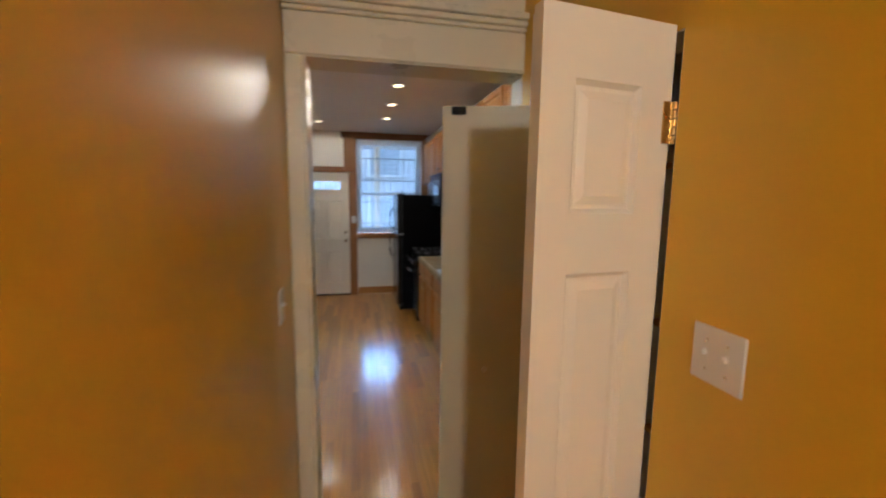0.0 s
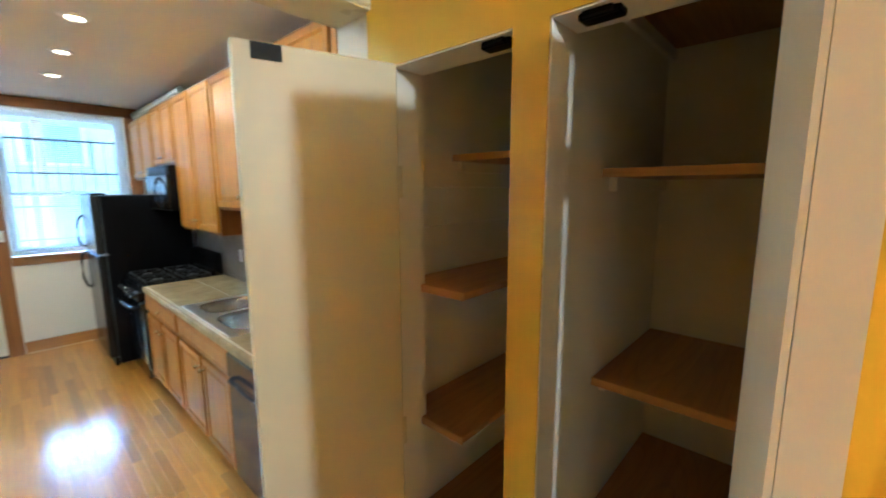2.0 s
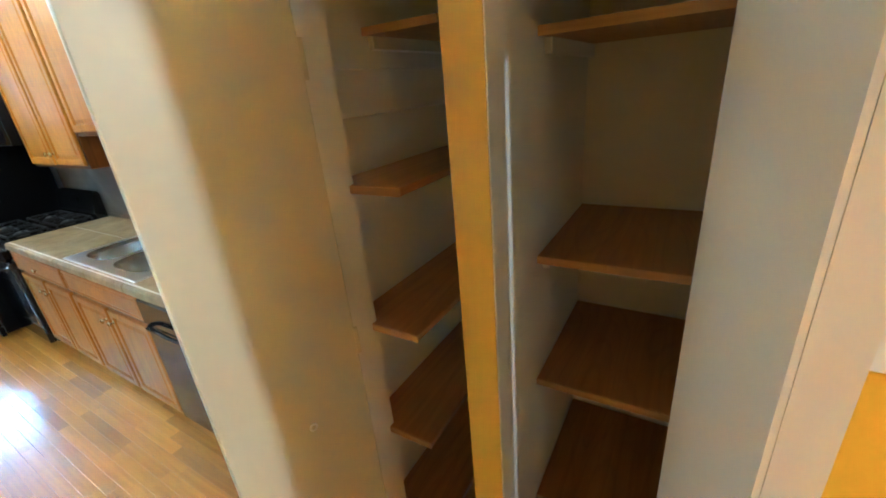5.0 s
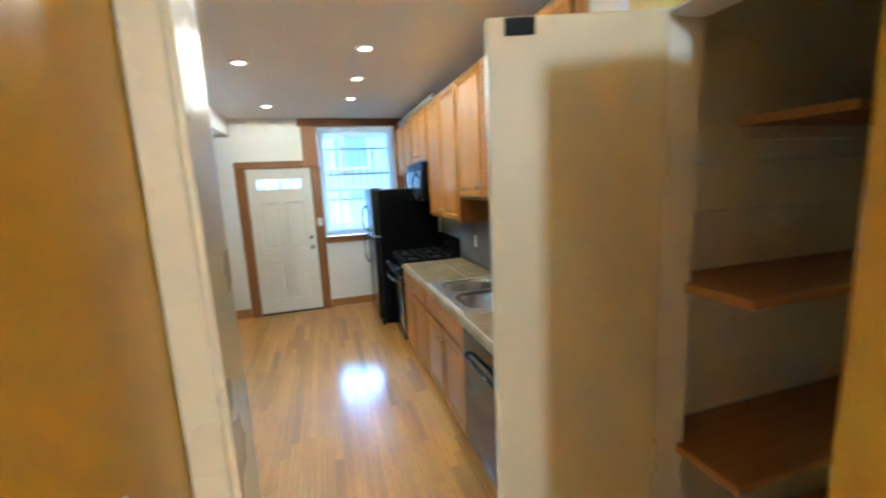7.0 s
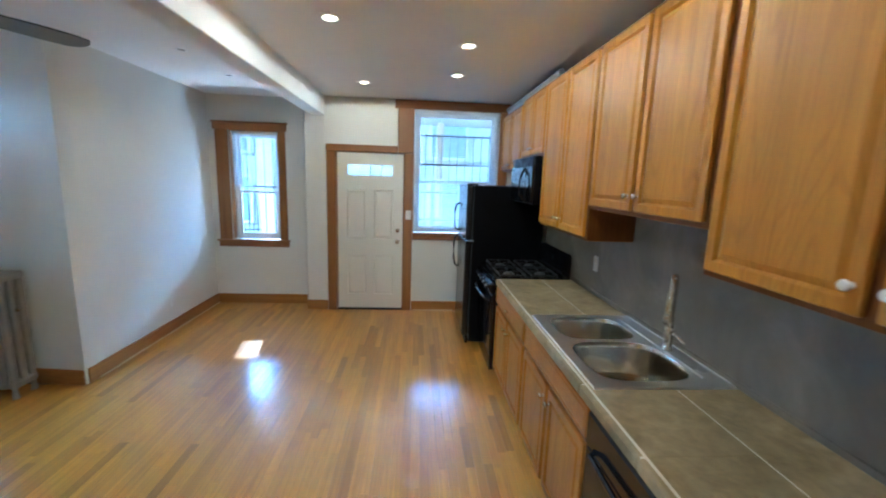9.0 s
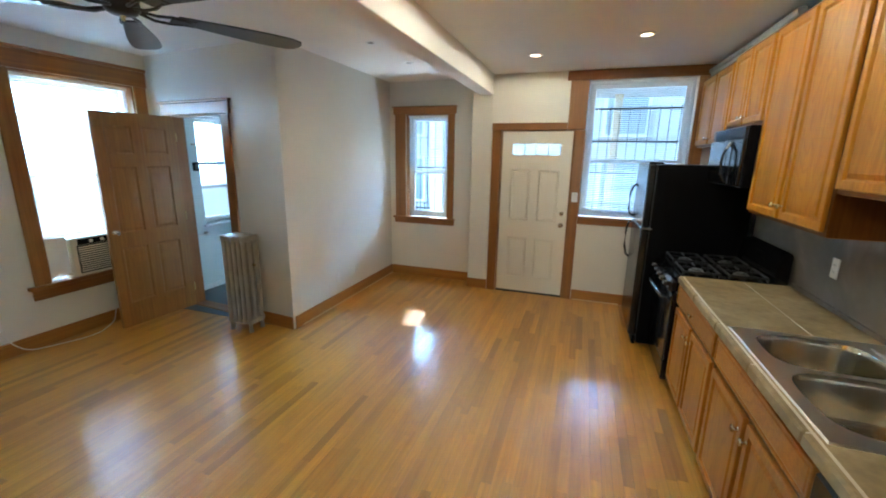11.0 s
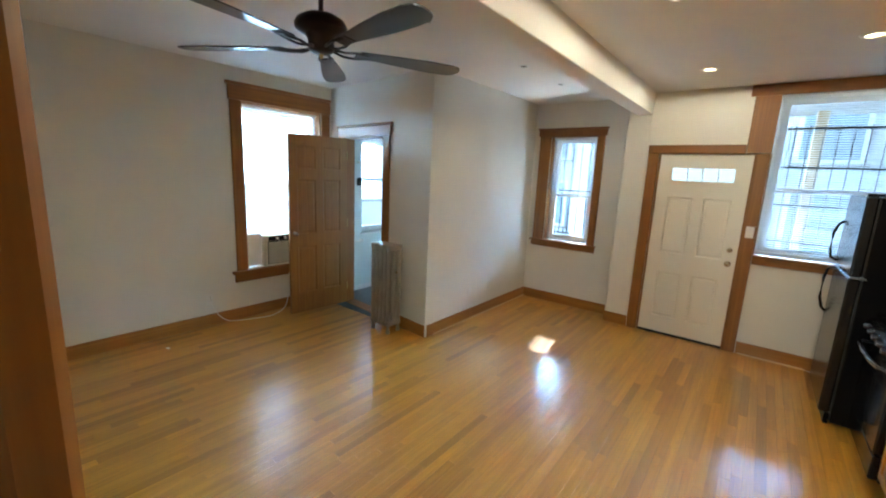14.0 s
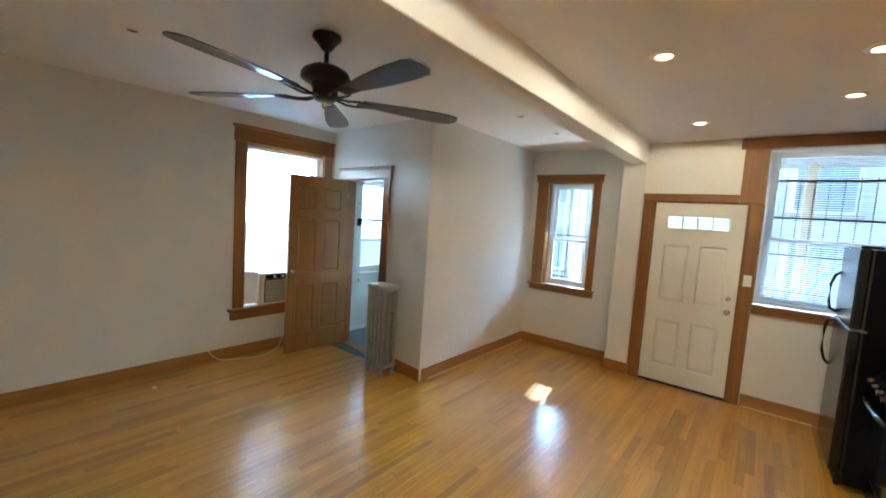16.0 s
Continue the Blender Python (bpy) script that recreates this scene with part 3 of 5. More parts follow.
for i in range(1, 4):
    x0 = 0.135 + i * 0.14
    part("muntin", boxes((x0 - 0.009, 0.003, 1.755, x0 + 0.009, 0.03, 1.88), bevel=0.002), ENTRYWHITE, light, m=m)
for z, r in ((1.055, 0.026), (0.91, 0.030)):
    bm = bmesh.new()
    mm = m @ pose(0.765, 0, z, 90, 0, 0)
    lathe(bm, [(0, 0), (r, 0), (r, 0.006), (r * 0.5, 0.012), (r * 0.45, 0.028), (r * 0.85, 0.036), (r * 0.9, 0.05), (r * 0.6, 0.06), (0, 0.062)] if z < 1 else [(0, 0), (r, 0), (r, 0.008), (r * 0.7, 0.014), (0, 0.014)], mm, 20)
    part("knob" if z < 1 else "deadbolt", bm, NICKEL, door, "satin nickel " + ("knob" if z < 1 else "deadbolt"), smooth=True)
part("sweep", boxes((0.0, -0.006, -0.018, W, 0.042, 0.004)), RUBBER, door, "black rubber door sweep", m=m)
for z in (0.25, 1.0, 1.8):
    bm = bmesh.new()
    cyl(bm, (-0.004, -0.006, z - 0.05), (-0.004, -0.006, z + 0.05), 0.006, n=10)
    part("hinge", bm, BRASS, door, "brass hinge barrel", m=m)
plate = outlet_plate("switch_plate", "white light switch plate on the door casing", pose(0.222, YE - T - 0.001, 1.285), 1, True)


# ---- windows ----
def sash_window(name, label, m, w, z0, z1, rail, depth=0.10):
    """A vinyl double-hung window; local x 0..w across, y outwards, z up."""
    ob = thing(name, m.translation.x, m.translation.y, z0, label, "window", kind="structure")
    fr = 0.035
    part("window_frame", boxes((0, 0.0, z0, fr, depth, z1), (w - fr, 0.0, z0, w, depth, z1), (fr, 0, z0, w - fr, depth, z0 + fr), (fr, 0, z1 - fr, w - fr, depth, z1), bevel=0.003), VINYL, ob, m=m)
    for nm, a, b, y0 in (("lower_sash", z0 + fr, rail + 0.02, 0.012), ("upper_sash", rail - 0.02, z1 - fr, 0.052)):
        s = 0.042
        x0, x1 = fr, w - fr
        sash = part(nm, boxes((x0, y0, a, x0 + s, y0 + 0.034, b), (x1 - s, y0, a, x1, y0 + 0.034, b), (x0 + s, y0, a, x1 - s, y0 + 0.034, a + s), (x0 + s, y0, b - s, x1 - s, y0 + 0.034, b), bevel=0.003), VINYL, ob, "white vinyl sash", m=m)
        g = part("pane", boxes((x0 + s - 0.004, y0 + 0.014, a + s - 0.004, x1 - s + 0.004, y0 + 0.019, b - s + 0.004)), GLASS, sash, m=m)
        g.visible_shadow = False
    return ob


def blind(name, label, m, w, z0, z1, pitch=0.021, tilt=25):
    """A mini blind: head rail, slats, bottom rail, cords and wand; local x 0..w, y outwards."""
    ob = thing(name, m.translation.x, m.translation.y, z1, label, "blind")
    part("head_rail", boxes((0, -0.014, z1 - 0.026, w, 0.014, z1), bevel=0.003), VINYL, ob, m=m)
    part("bottom_rail", boxes((0.004, -0.011, z0, w - 0.004, 0.011, z0 + 0.014), bevel=0.004), VINYL, ob, m=m)
    base = bmesh.new()
    prev = None
    for k in range(5):
        y = -0.0115 + 0.023 * k / 4
        zz = 0.0022 * (1 - (2 * k / 4 - 1) ** 2)
        a, b = base.verts.new((0.005, y, zz)), base.verts.new((w - 0.005, y, zz))
        if prev:
            base.faces.new((prev[0], prev[1], b, a))
        prev = (a, b)
    bmesh.ops.solidify(base, geom=base.faces[:], thickness=0.0005)
    me = to_mesh("slat", base, SLAT)
    n = int((z1 - 0.03 - z0 - 0.02) / pitch)
    for i in range(n):
        s = new("slat", me)
        s.parent = ob
        s.matrix_parent_inverse = world_of(ob).inverted()
        s.matrix_basis = m @ pose(0, 0, z1 - 0.036 - i * pitch, tilt, 0, 0)
    for x in (0.12, w - 0.12):
        bm = bmesh.new()
        cyl(bm, (x, 0, z0), (x, 0, z1), 0.0009, n=6)
        part("ladder_cord", bm, VINYL, ob, m=m)
    bm = bmesh.new()
    cyl(bm, (0.10, -0.02, z1 - 0.02), (0.095, -0.022, z1 - 0.75), 0.0035, n=8)
    part("wand", bm, VINYL, ob, "clear tilt wand", m=m)
    return ob


def grille(name, m, w, z0, z1, rails, pitch=0.105, bar=0.011):
    """A black iron window guard, set outside the glass."""
    ob = thing(name, m.translation.x, m.translation.y, z0, "black iron security grille outside the window", "window grille")
    for z in rails:
        part("rail", boxes((0, -0.006, z - 0.012, w, 0.006, z + 0.012)), IRON, ob, m=m)
    n = int(w / pitch)
    for i in range(n + 1):
        x = i * w / n
        bm = bmesh.new()
        box(bm, x - bar / 2, -0.0065 - bar, z0, x + bar / 2, -0.0065, z1)
        part("bar", bm, IRON, ob, m=m)
    return ob


sash_window("window_1", "white vinyl double-hung street window", pose(0.285, YE + 0.07, 0), 1.07, 1.06, 2.598, 1.72)
blind("window_blind", "white mini blind lowered over the street window", pose(0.30, YE + 0.035, 0), 1.04, 1.09, 2.59)
grille("window_grille", pose(0.22, YE + 0.440, 0), 1.2, 1.08, 2.36, (1.19, 1.57, 1.95, 2.33))
sash_window("window_2", "white vinyl double-hung nook window", pose(-2.085, YN + 0.10, 0), 0.60, 0.88, 2.285, 1.51)
blind("window_blind", "white mini blind drawn halfway down the nook window", pose(-2.075, YN + 0.055, 0), 0.58, 1.55, 2.28)
grille("window_grille", pose(-2.12, YN + 0.320, 0), 0.70, 0.80, 2.36, (0.86, 1.58, 2.30), bar=0.009)
mw = pose(XL - 0.10, 4.17, 0, 0, 0, 90)
sash_window("window_3", "white vinyl double-hung side window over an air conditioner", mw, 0.965, 0.56, 2.375, 1.50)
blind("window_blind", "white mini blind lowered over the side window", pose(XL - 0.07, 4.18, 0, 0, 0, 90), 0.945, 0.965, 2.37)
sash_window("window_4", "white vinyl bathroom window, bright with daylight", pose(XL - 0.10, 5.82, 0, 0, 0, 90), 0.75, 0.84, 2.18, 1.60)
part("window_sill", boxes((XL - 0.10, 5.79, 0.815, XL + 0.04, 6.60, 0.84), bevel=0.005), VINYL, bpy.data.objects["window_4"])


# ---- kitchen: base units ----
def cab_door(parent, m, w, h, knob_x, knob_z, stile=0.055):
    d = part("door", raised_slab(w, h, 0.024, stile, cut=0.012, depth=0.012), CABBASE, parent, m=m)
    bm = bmesh.new()
    knob(bm, m @ pose(knob_x, 0.024, knob_z, -90, 0, 0))
    part("knob", bm, NICKEL, d, "satin nickel knob", smooth=True)
    return d


def facing(y, z, x):
    """A pose for fronts that look towards the room: local x runs along +y, local y towards -x."""
    return pose(x, y, z, 0, 0, 90)


XF = 1.055   # carcass front of the base units
ZT = 0.875   # carcass top


def base_unit(y0, y1, label, drawer=True):
    ob = thing("base_cabinet", 1.38, (y0 + y1) / 2, 0, label, "cabinet", "base cabinets under the worktop")
    # the body's dark oak paints the shade in the gaps round the fronts
    if drawer:
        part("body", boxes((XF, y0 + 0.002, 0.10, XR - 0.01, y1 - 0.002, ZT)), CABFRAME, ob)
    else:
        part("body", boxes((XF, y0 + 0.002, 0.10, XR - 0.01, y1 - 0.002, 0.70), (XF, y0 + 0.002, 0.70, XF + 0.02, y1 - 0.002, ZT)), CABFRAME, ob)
    part("toe_kick", boxes((XF + 0.07, y0 + 0.002, 0, XF + 0.085, y1 - 0.002, 0.10)), SHELFWOOD, ob, "dark recessed toe kick")
    w = y1 - y0
    dr = part("drawer_front", raised_slab(w - 0.03, 0.138, 0.024, 0.020, cut=0.006, depth=0.004, field=0.012), CABBASE_Y, ob, m=facing(y0 + 0.015, 0.722, XF))
    if drawer:
        bm = bmesh.new()
        knob(bm, facing(y0, 0, XF) @ pose(w / 2, 0.02, 0.78, -90, 0, 0))
        part("knob", bm, NICKEL, dr, "satin nickel knob", smooth=True)
    dw = (w - 0.044 - 0.034) / 2
    cab_door(ob, facing(y0 + 0.022, 0.125, XF), dw, 0.565, dw - 0.03, 0.49)
    cab_door(ob, facing(y0 + 0.022 + dw + 0.034, 0.125, XF), dw, 0.565, 0.03, 0.49)
    return ob


base_unit(4.305, 5.225, "honey oak base cabinet with a drawer over two raised-panel doors")
base_unit(3.315, 4.30, "honey oak sink cabinet with a false drawer and two doors", drawer=False)
base_unit(2.08, 2.665, "honey oak base cabinet at the end of the run")

dish = thing("dishwasher", 1.38, 2.99, 0, "black dishwasher built in under the tiled worktop", "dishwasher")
part("door", boxes((XF - 0.028, 2.675, 0.12, XF + 0.02, 3.305, 0.72), bevel=0.006), BLACK, dish)
part("control_panel", boxes((XF - 0.034, 2.675, 0.725, XF + 0.02, 3.305, 0.868), bevel=0.008), BLACK, dish)
bm = bmesh.new()
tube(bm, [(XF - 0.03, 2.76, 0.745), (XF - 0.06, 2.78, 0.742), (XF - 0.068, 2.99, 0.742), (XF - 0.06, 3.20, 0.742), (XF - 0.03, 3.22, 0.745)], 0.011)
part("handle", bm, BLACK, dish, "black bar handle", smooth=True)
part("body", boxes((XF + 0.022, 2.672, 0.10, XR - 0.02, 3.31, 0.872)), BLACKMATT, dish)
part("kick_plate", boxes((XF + 0.05, 2.675, 0.0, XF + 0.06, 3.305, 0.115)), BLACKMATT, dish)

# ---- tiled worktop, with the sink let in ----
mt, nt, b = nodes("taupe_stone_tile")
v = coords(nt)
c1 = ramp(nt, noise_tex(nt, v, 5.0, 8, 0.6, 0.8), [(0.25, (0.21, 0.160, 0.080)), (0.5, (0.32, 0.252, 0.132)), (0.75, (0.45, 0.362, 0.205))])
c2 = ramp(nt, noise_tex(nt, v, 24.0, 6), [(0.35, (0.88, 0.88, 0.88)), (0.65, (1.08, 1.07, 1.06))])
link(nt, mix(nt, 1.0, c1, c2, "MULTIPLY"), b.inputs["Base Color"])
link(nt, ramp(nt, noise_tex(nt, v, 9.0, 5), [(0.3, (0.40, 0.40, 0.40)), (0.7, (0.56, 0.56, 0.56))]), b.inputs["Roughness"])
b.inputs["Specular IOR Level"].default_value = 0.3
bump(nt, b, noise_tex(nt, v, 40, 5), 0.12, 0.002)
TILE = mt
GROUT = plain("pale_grout", (0.74, 0.69, 0.58), 0.8)
mt, nt, b = nodes("grey_slate_splashback")
v = coords(nt)
c1 = ramp(nt, noise_tex(nt, v, 2.2, 8, 0.62, 1.0), [(0.25, (0.125, 0.108, 0.086)), (0.5, (0.180, 0.158, 0.128)), (0.78, (0.26, 0.233, 0.195))])
link(nt, c1, b.inputs["Base Color"])
link(nt, ramp(nt, noise_tex(nt, v, 6.0, 5), [(0.3, (0.45, 0.45, 0.45)), (0.7, (0.62, 0.62, 0.62))]), b.inputs["Roughness"])
b.inputs["Specular IOR Level"].default_value = 0.25
bump(nt, b, noise_tex(nt, v, 14, 7), 0.15, 0.003)
SLATE = mt

top = thing("worktop", 1.38, 3.65, ZT, "taupe stone-tiled worktop with pale grout", "worktop")
X0, X1, YS0, YS1 = 1.025, XR - 0.012, 3.42, 4.245
bed = boxes((X0 + 0.012, 2.05, ZT + 0.003, X1, YS0, 0.9168), (X0 + 0.012, YS1, ZT + 0.003, X1, 5.232, 0.9168),
            (X0 + 0.012, YS0, ZT + 0.003, 1.115, YS1, 0.9168), (1.655, YS0, ZT + 0.003, X1, YS1, 0.9168))
part("bed", bed, GROUT, top, "grouted bed under the tiles")
G = 0.0035
spans = [2.05, 2.505, 2.96, YS0], [YS1, 4.70, 5.232]
for run in spans:
    for a, c in zip(run, run[1:]):
        for xa, xb in ((1.058, 1.428), (1.428, X1)):
            part("tile", boxes((xa + G, a + 0.0006, 0.905, xb - G, c - 0.0006, 0.9185), bevel=0.001), TILE, top)
part("tile", boxes((1.058 + G, YS0 + G, 0.905, 1.115, YS1 - G, 0.9185), bevel=0.0015), TILE, top)
part("tile", boxes((1.655, YS0 + G, 0.905, X1 - G, YS1 - G, 0.9185), bevel=0.0015), TILE, top)
y = 2.05
while y < 5.2:
    c = min(y + 0.455, 5.232)
    part("edge_tile", boxes((X0, y + 0.001, 0.868, 1.058 - G, c - 0.001, 0.9205), bevel=0.008), TILE, top, "bullnose edge tile")
    y = c
part("edge_tile", boxes((1.058, 5.233, 0.868, X1, 5.241, 0.9195), bevel=0.002), TILE, top)
splash = solid("splashback", boxes((XR - 0.011, 2.05, 0.90, XR - 0.001, 5.30, 1.62), (XR - 0.011, 5.30, 0.90, XR - 0.001, 6.05, 1.56)), SLATE, "dull grey slate-look splashback behind the worktop", "splashback", "structure")
part("ledge", boxes((XR - 0.026, 2.05, 0.919, XR - 0.0115, 5.232, 0.948), bevel=0.004), SLATE, splash)


def rounded_ring(bm, cx, cy, hx, hy, z, p, n=40):
    out = []
    for i in range(n):
        a = 2 * math.pi * i / n
        c, s = math.cos(a), math.sin(a)
        out.append(bm.verts.new((cx + hx * math.copysign(abs(c) ** (2 / p), c), cy + hy * math.copysign(abs(s) ** (2 / p), s), z)))
    return out


def bridge(bm, a, b):
    n = len(a)
    for i in range(n):
        bm.faces.new((a[i], a[(i + 1) % n], b[(i + 1) % n], b[i]))


sink = thing("kitchen_sink", 1.39, 3.83, 0.92, "stainless steel double-bowl sink let into the worktop", "sink")
ZR = 0.9245
bowls = ((1.355, 4.065, 0.215, 0.178), (1.355, 3.642, 0.230, 0.215))
bm = bmesh.new()
outer = [bm.verts.new(p) for p in ((1.075, 3.375, ZR), (1.698, 3.375, ZR), (1.698, 4.285, ZR), (1.075, 4.285, ZR))]
oe = [bm.edges.new((outer[i], outer[(i + 1) % 4])) for i in range(4)]
for cx, cy, hx, hy in bowls:
    r = rounded_ring(bm, cx, cy, hx, hy, ZR, 3.6)
    oe += [bm.edges.new((r[i], r[(i + 1) % len(r)])) for i in range(len(r))]
bmesh.ops.triangle_fill(bm, use_beauty=True, edges=oe)
low = [bm.verts.new((v.co.x + (0.006 if v.co.x > 1.4 else -0.006), v.co.y + (0.006 if v.co.y > 3.8 else -0.006), 0.9188)) for v in outer]
for i in range(4):
    bm.faces.new((outer[i], outer[(i + 1) % 4], low[(i + 1) % 4], low[i]))
bmesh.ops.recalc_face_normals(bm, faces=bm.faces[:])
part("rim", bm, STEEL, sink)
for cx, cy, hx, hy in bowls:
    bm = bmesh.new()
    prof = [(1.0, 0.0), (0.985, -0.006), (0.965, -0.03), (0.94, -0.13), (0.90, -0.165), (0.80, -0.178), (0.30, -0.184), (0.12, -0.186)]
    rings = [rounded_ring(bm, cx, cy, hx * k, hy * k, ZR + dz, 3.6 if k > 0.5 else 2.2) for k, dz in prof]
    for a, c in zip(rings, rings[1:]):
        bridge(bm, a, c)
    bmesh.ops.recalc_face_normals(bm, faces=bm.faces[:])
    bmesh.ops.reverse_faces(bm, faces=bm.faces[:])
    bw = part("bowl", bm, BOWLSTEEL, sink, smooth=True)
    bm = bmesh.new()
    lathe(bm, [(0.045, 0.004), (0.04, 0.0), (0.02, -0.006), (0, -0.006)], pose(cx, cy, ZR - 0.183), 20)
    part("drain", bm, NICKEL, bw, "basket strainer drain", smooth=True)
bm = boxes((1.60, 3.45, ZR, 1.604, 4.21, ZR + 0.006), (1.69, 3.40, ZR, 1.694, 4.26, ZR + 0.006), bevel=0.0015)
part("deck_bead", bm, STEEL, sink)

tap = thing("kitchen_faucet", 1.632, 3.765, ZR, "satin nickel pull-down kitchen faucet on the sink deck", "faucet")
bm = bmesh.new()
lathe(bm, [(0, 0), (0.03, 0), (0.03, 0.008), (0.024, 0.02), (0.021, 0.05), (0.021, 0.115), (0.018, 0.125), (0.0, 0.125)], pose(1.632, 3.765, ZR), 24)
part("body", bm, NICKEL, tap, smooth=True)
pts = []
for k in range(13):
    a = math.pi * k / 12
    pts.append((1.632 - 0.036 * (1 - math.cos(a)), 3.765 - 0.046 * (1 - math.cos(a)), ZR + 0.335 + 0.06 * math.sin(a)))
bm = bmesh.new()
tube(bm, [(1.632, 3.765, ZR + 0.12), (1.632, 3.765, ZR + 0.29)] + pts + [(1.558, 3.672, ZR + 0.30)], 0.0165, 14)
part("spout", bm, NICKEL, tap, smooth=True)
bm = bmesh.new()
lathe(bm, [(0, 0), (0.020, 0), (0.0245, 0.012), (0.0235, 0.05), (0.0195, 0.055), (0.0205, 0.06), (0.0195, 0.13), (0.017, 0.15), (0, 0.15)], pose(1.557, 3.671, ZR + 0.165), 20)
part("spray_head", bm, NICKEL, tap, "pull-down spray head", smooth=True)
bm = bmesh.new()
tube(bm, [(1.632, 3.76, ZR + 0.085), (1.632, 3.71, ZR + 0.10), (1.628, 3.635, ZR + 0.085)], 0.008)
part("lever", bm, NICKEL, tap, smooth=True)
cap = thing("sink_deck_cap", 1.64, 3.52, ZR, "round steel hole cover on the sink deck", "hole cover")
bm = bmesh.new()
lathe(bm, [(0.022, 0), (0.022, 0.004), (0.016, 0.008), (0, 0.009)], pose(1.645, 3.52, ZR), 20)
part("cap", bm, STEEL, cap, smooth=True)

outlet_plate("outlet", "white single outlet on the grey splashback", pose(XR - 0.0115, 4.82, 1.155, 0, 0, -90))
outlet_plate("outlet_double", "white double outlet plate on the grey splashback", pose(XR - 0.0115, 2.74, 1.205, 0, 0, -90), 2)


# ---- kitchen: wall units ----
XU = 1.40
ZU = 2.565


def wall_unit(y0, y1, z0, label, top=ZU):
    ob = thing("wall_cabinet", 1.56, (y0 + y1) / 2, z0, label, "cabinet", "wall cabinets over the worktop")
    bm = boxes((XU, y0 + 0.001, z0, XR - 0.001, y1 - 0.001, top))
    # dark body colour puts shade into the gaps between the doors
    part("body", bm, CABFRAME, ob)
    part("underside", boxes((XU + 0.012, y0 + 0.012, z0 - 0.004, XR - 0.012, y1 - 0.012, z0 - 0.0005)), SHELFWOOD, ob, "darker unvarnished underside")
    w = y1 - y0
    gap = 0.035 if w > 0.95 else 0.02
    dw = (w - 0.04 - gap) / 2
    h = top - z0 - 0.045
    for k in (0, 1):
        ya = y0 + 0.02 + k * (dw + gap)
        d = part("door", raised_slab(dw, h, 0.022, 0.056, cut=0.014, depth=0.013), CABWOOD, ob, m=facing(ya, z0 + 0.022, XU))
        bm = bmesh.new()
        kx = dw - 0.028 if k == 0 else 0.028
        knob(bm, facing(ya, z0 + 0.022, XU) @ pose(kx, 0.02, 0.075 if h > 0.7 else 0.05, -90, 0, 0), 0.0155)
        part("knob", bm, KNOBWHITE if y0 < 3 else NICKEL, d, "white ceramic knob" if y0 < 3 else "satin nickel knob", smooth=True)
    return ob


wall_unit(2.14, 3.28, 1.437, "honey oak wall cabinet with two tall raised-panel doors")
wall_unit(3.285, 4.325, 1.605, "shorter honey oak wall cabinet over the sink")
wall_unit(4.33, 5.30, 1.40, "honey oak wall cabinet beside the microwave")
wall_unit(5.305, 6.06, 1.985, "small honey oak wall cabinet over the microwave")
wall_unit(6.065, 7.02, 1.87, "small honey oak wall cabinet over the fridge", top=2.54)
lath = thing("crown_offcuts", 1.5, 6.2, ZU, "grey metal strip lying along the wall cabinet tops", "metal strip")
part("strip", boxes((1.425, 5.28, ZU + 0.001, 1.55, 7.0, ZU + 0.035), bevel=0.01), plain("zinc_grey_sheet", (0.36, 0.39, 0.38), 0.4, 0.5), lath)
bm = bmesh.new()
tube(bm, [(1.45, 5.2, ZU + 0.062), (1.46, 6.0, ZU + 0.066), (1.44, 7.03, ZU + 0.06)], 0.026, 12)
part("pipe", bm, bpy.data.materials["zinc_grey_sheet"], lath, "grey pipe", smooth=True)

# ---- microwave ----
mic = thing("microwave", 1.52, 5.68, 1.56, "black over-the-range microwave under a wall cabinet", "microwave")
MX, MY0, MY1, MZ0, MZ1 = 1.325, 5.31, 6.055, 1.56, 1.978
part("body", boxes((MX, MY0, MZ0, XR - 0.012, MY1, MZ1), bevel=0.006), BLACKMATT, mic)
d = part("door", boxes((MX - 0.028, MY0 + 0.20, MZ0 + 0.01, MX - 0.001, MY1 - 0.004, MZ1 - 0.085), bevel=0.008), BLACK, mic)
part("window", boxes((MX - 0.0305, MY0 + 0.30, MZ0 + 0.07, MX - 0.0285, MY1 - 0.07, MZ1 - 0.13), bevel=0.0008), plain("smoked_glass", (0.01, 0.01, 0.012), 0.05), d, "smoked glass window")
bm = bmesh.new()
tube(bm, [(MX - 0.028, MY0 + 0.235, MZ0 + 0.03), (MX - 0.062, MY0 + 0.235, MZ0 + 0.09), (MX - 0.07, MY0 + 0.235, MZ0 + 0.17), (MX - 0.062, MY0 + 0.235, MZ0 + 0.25), (MX - 0.028, MY0 + 0.235, MZ0 + 0.31)], 0.011)
part("handle", bm, BLACK, d, "curved black handle", smooth=True)
part("control_panel", boxes((MX - 0.024, MY0 + 0.004, MZ0 + 0.01, MX - 0.001, MY0 + 0.195, MZ1 - 0.085), bevel=0.005), BLACK, mic)
for i in range(6):
    z = MZ1 - 0.075 + i * 0.0125
    part("vent_slat", boxes((MX - 0.022, MY0 + 0.01, z, MX - 0.001, MY1 - 0.01, z + 0.007), bevel=0.002), BLACK, mic)

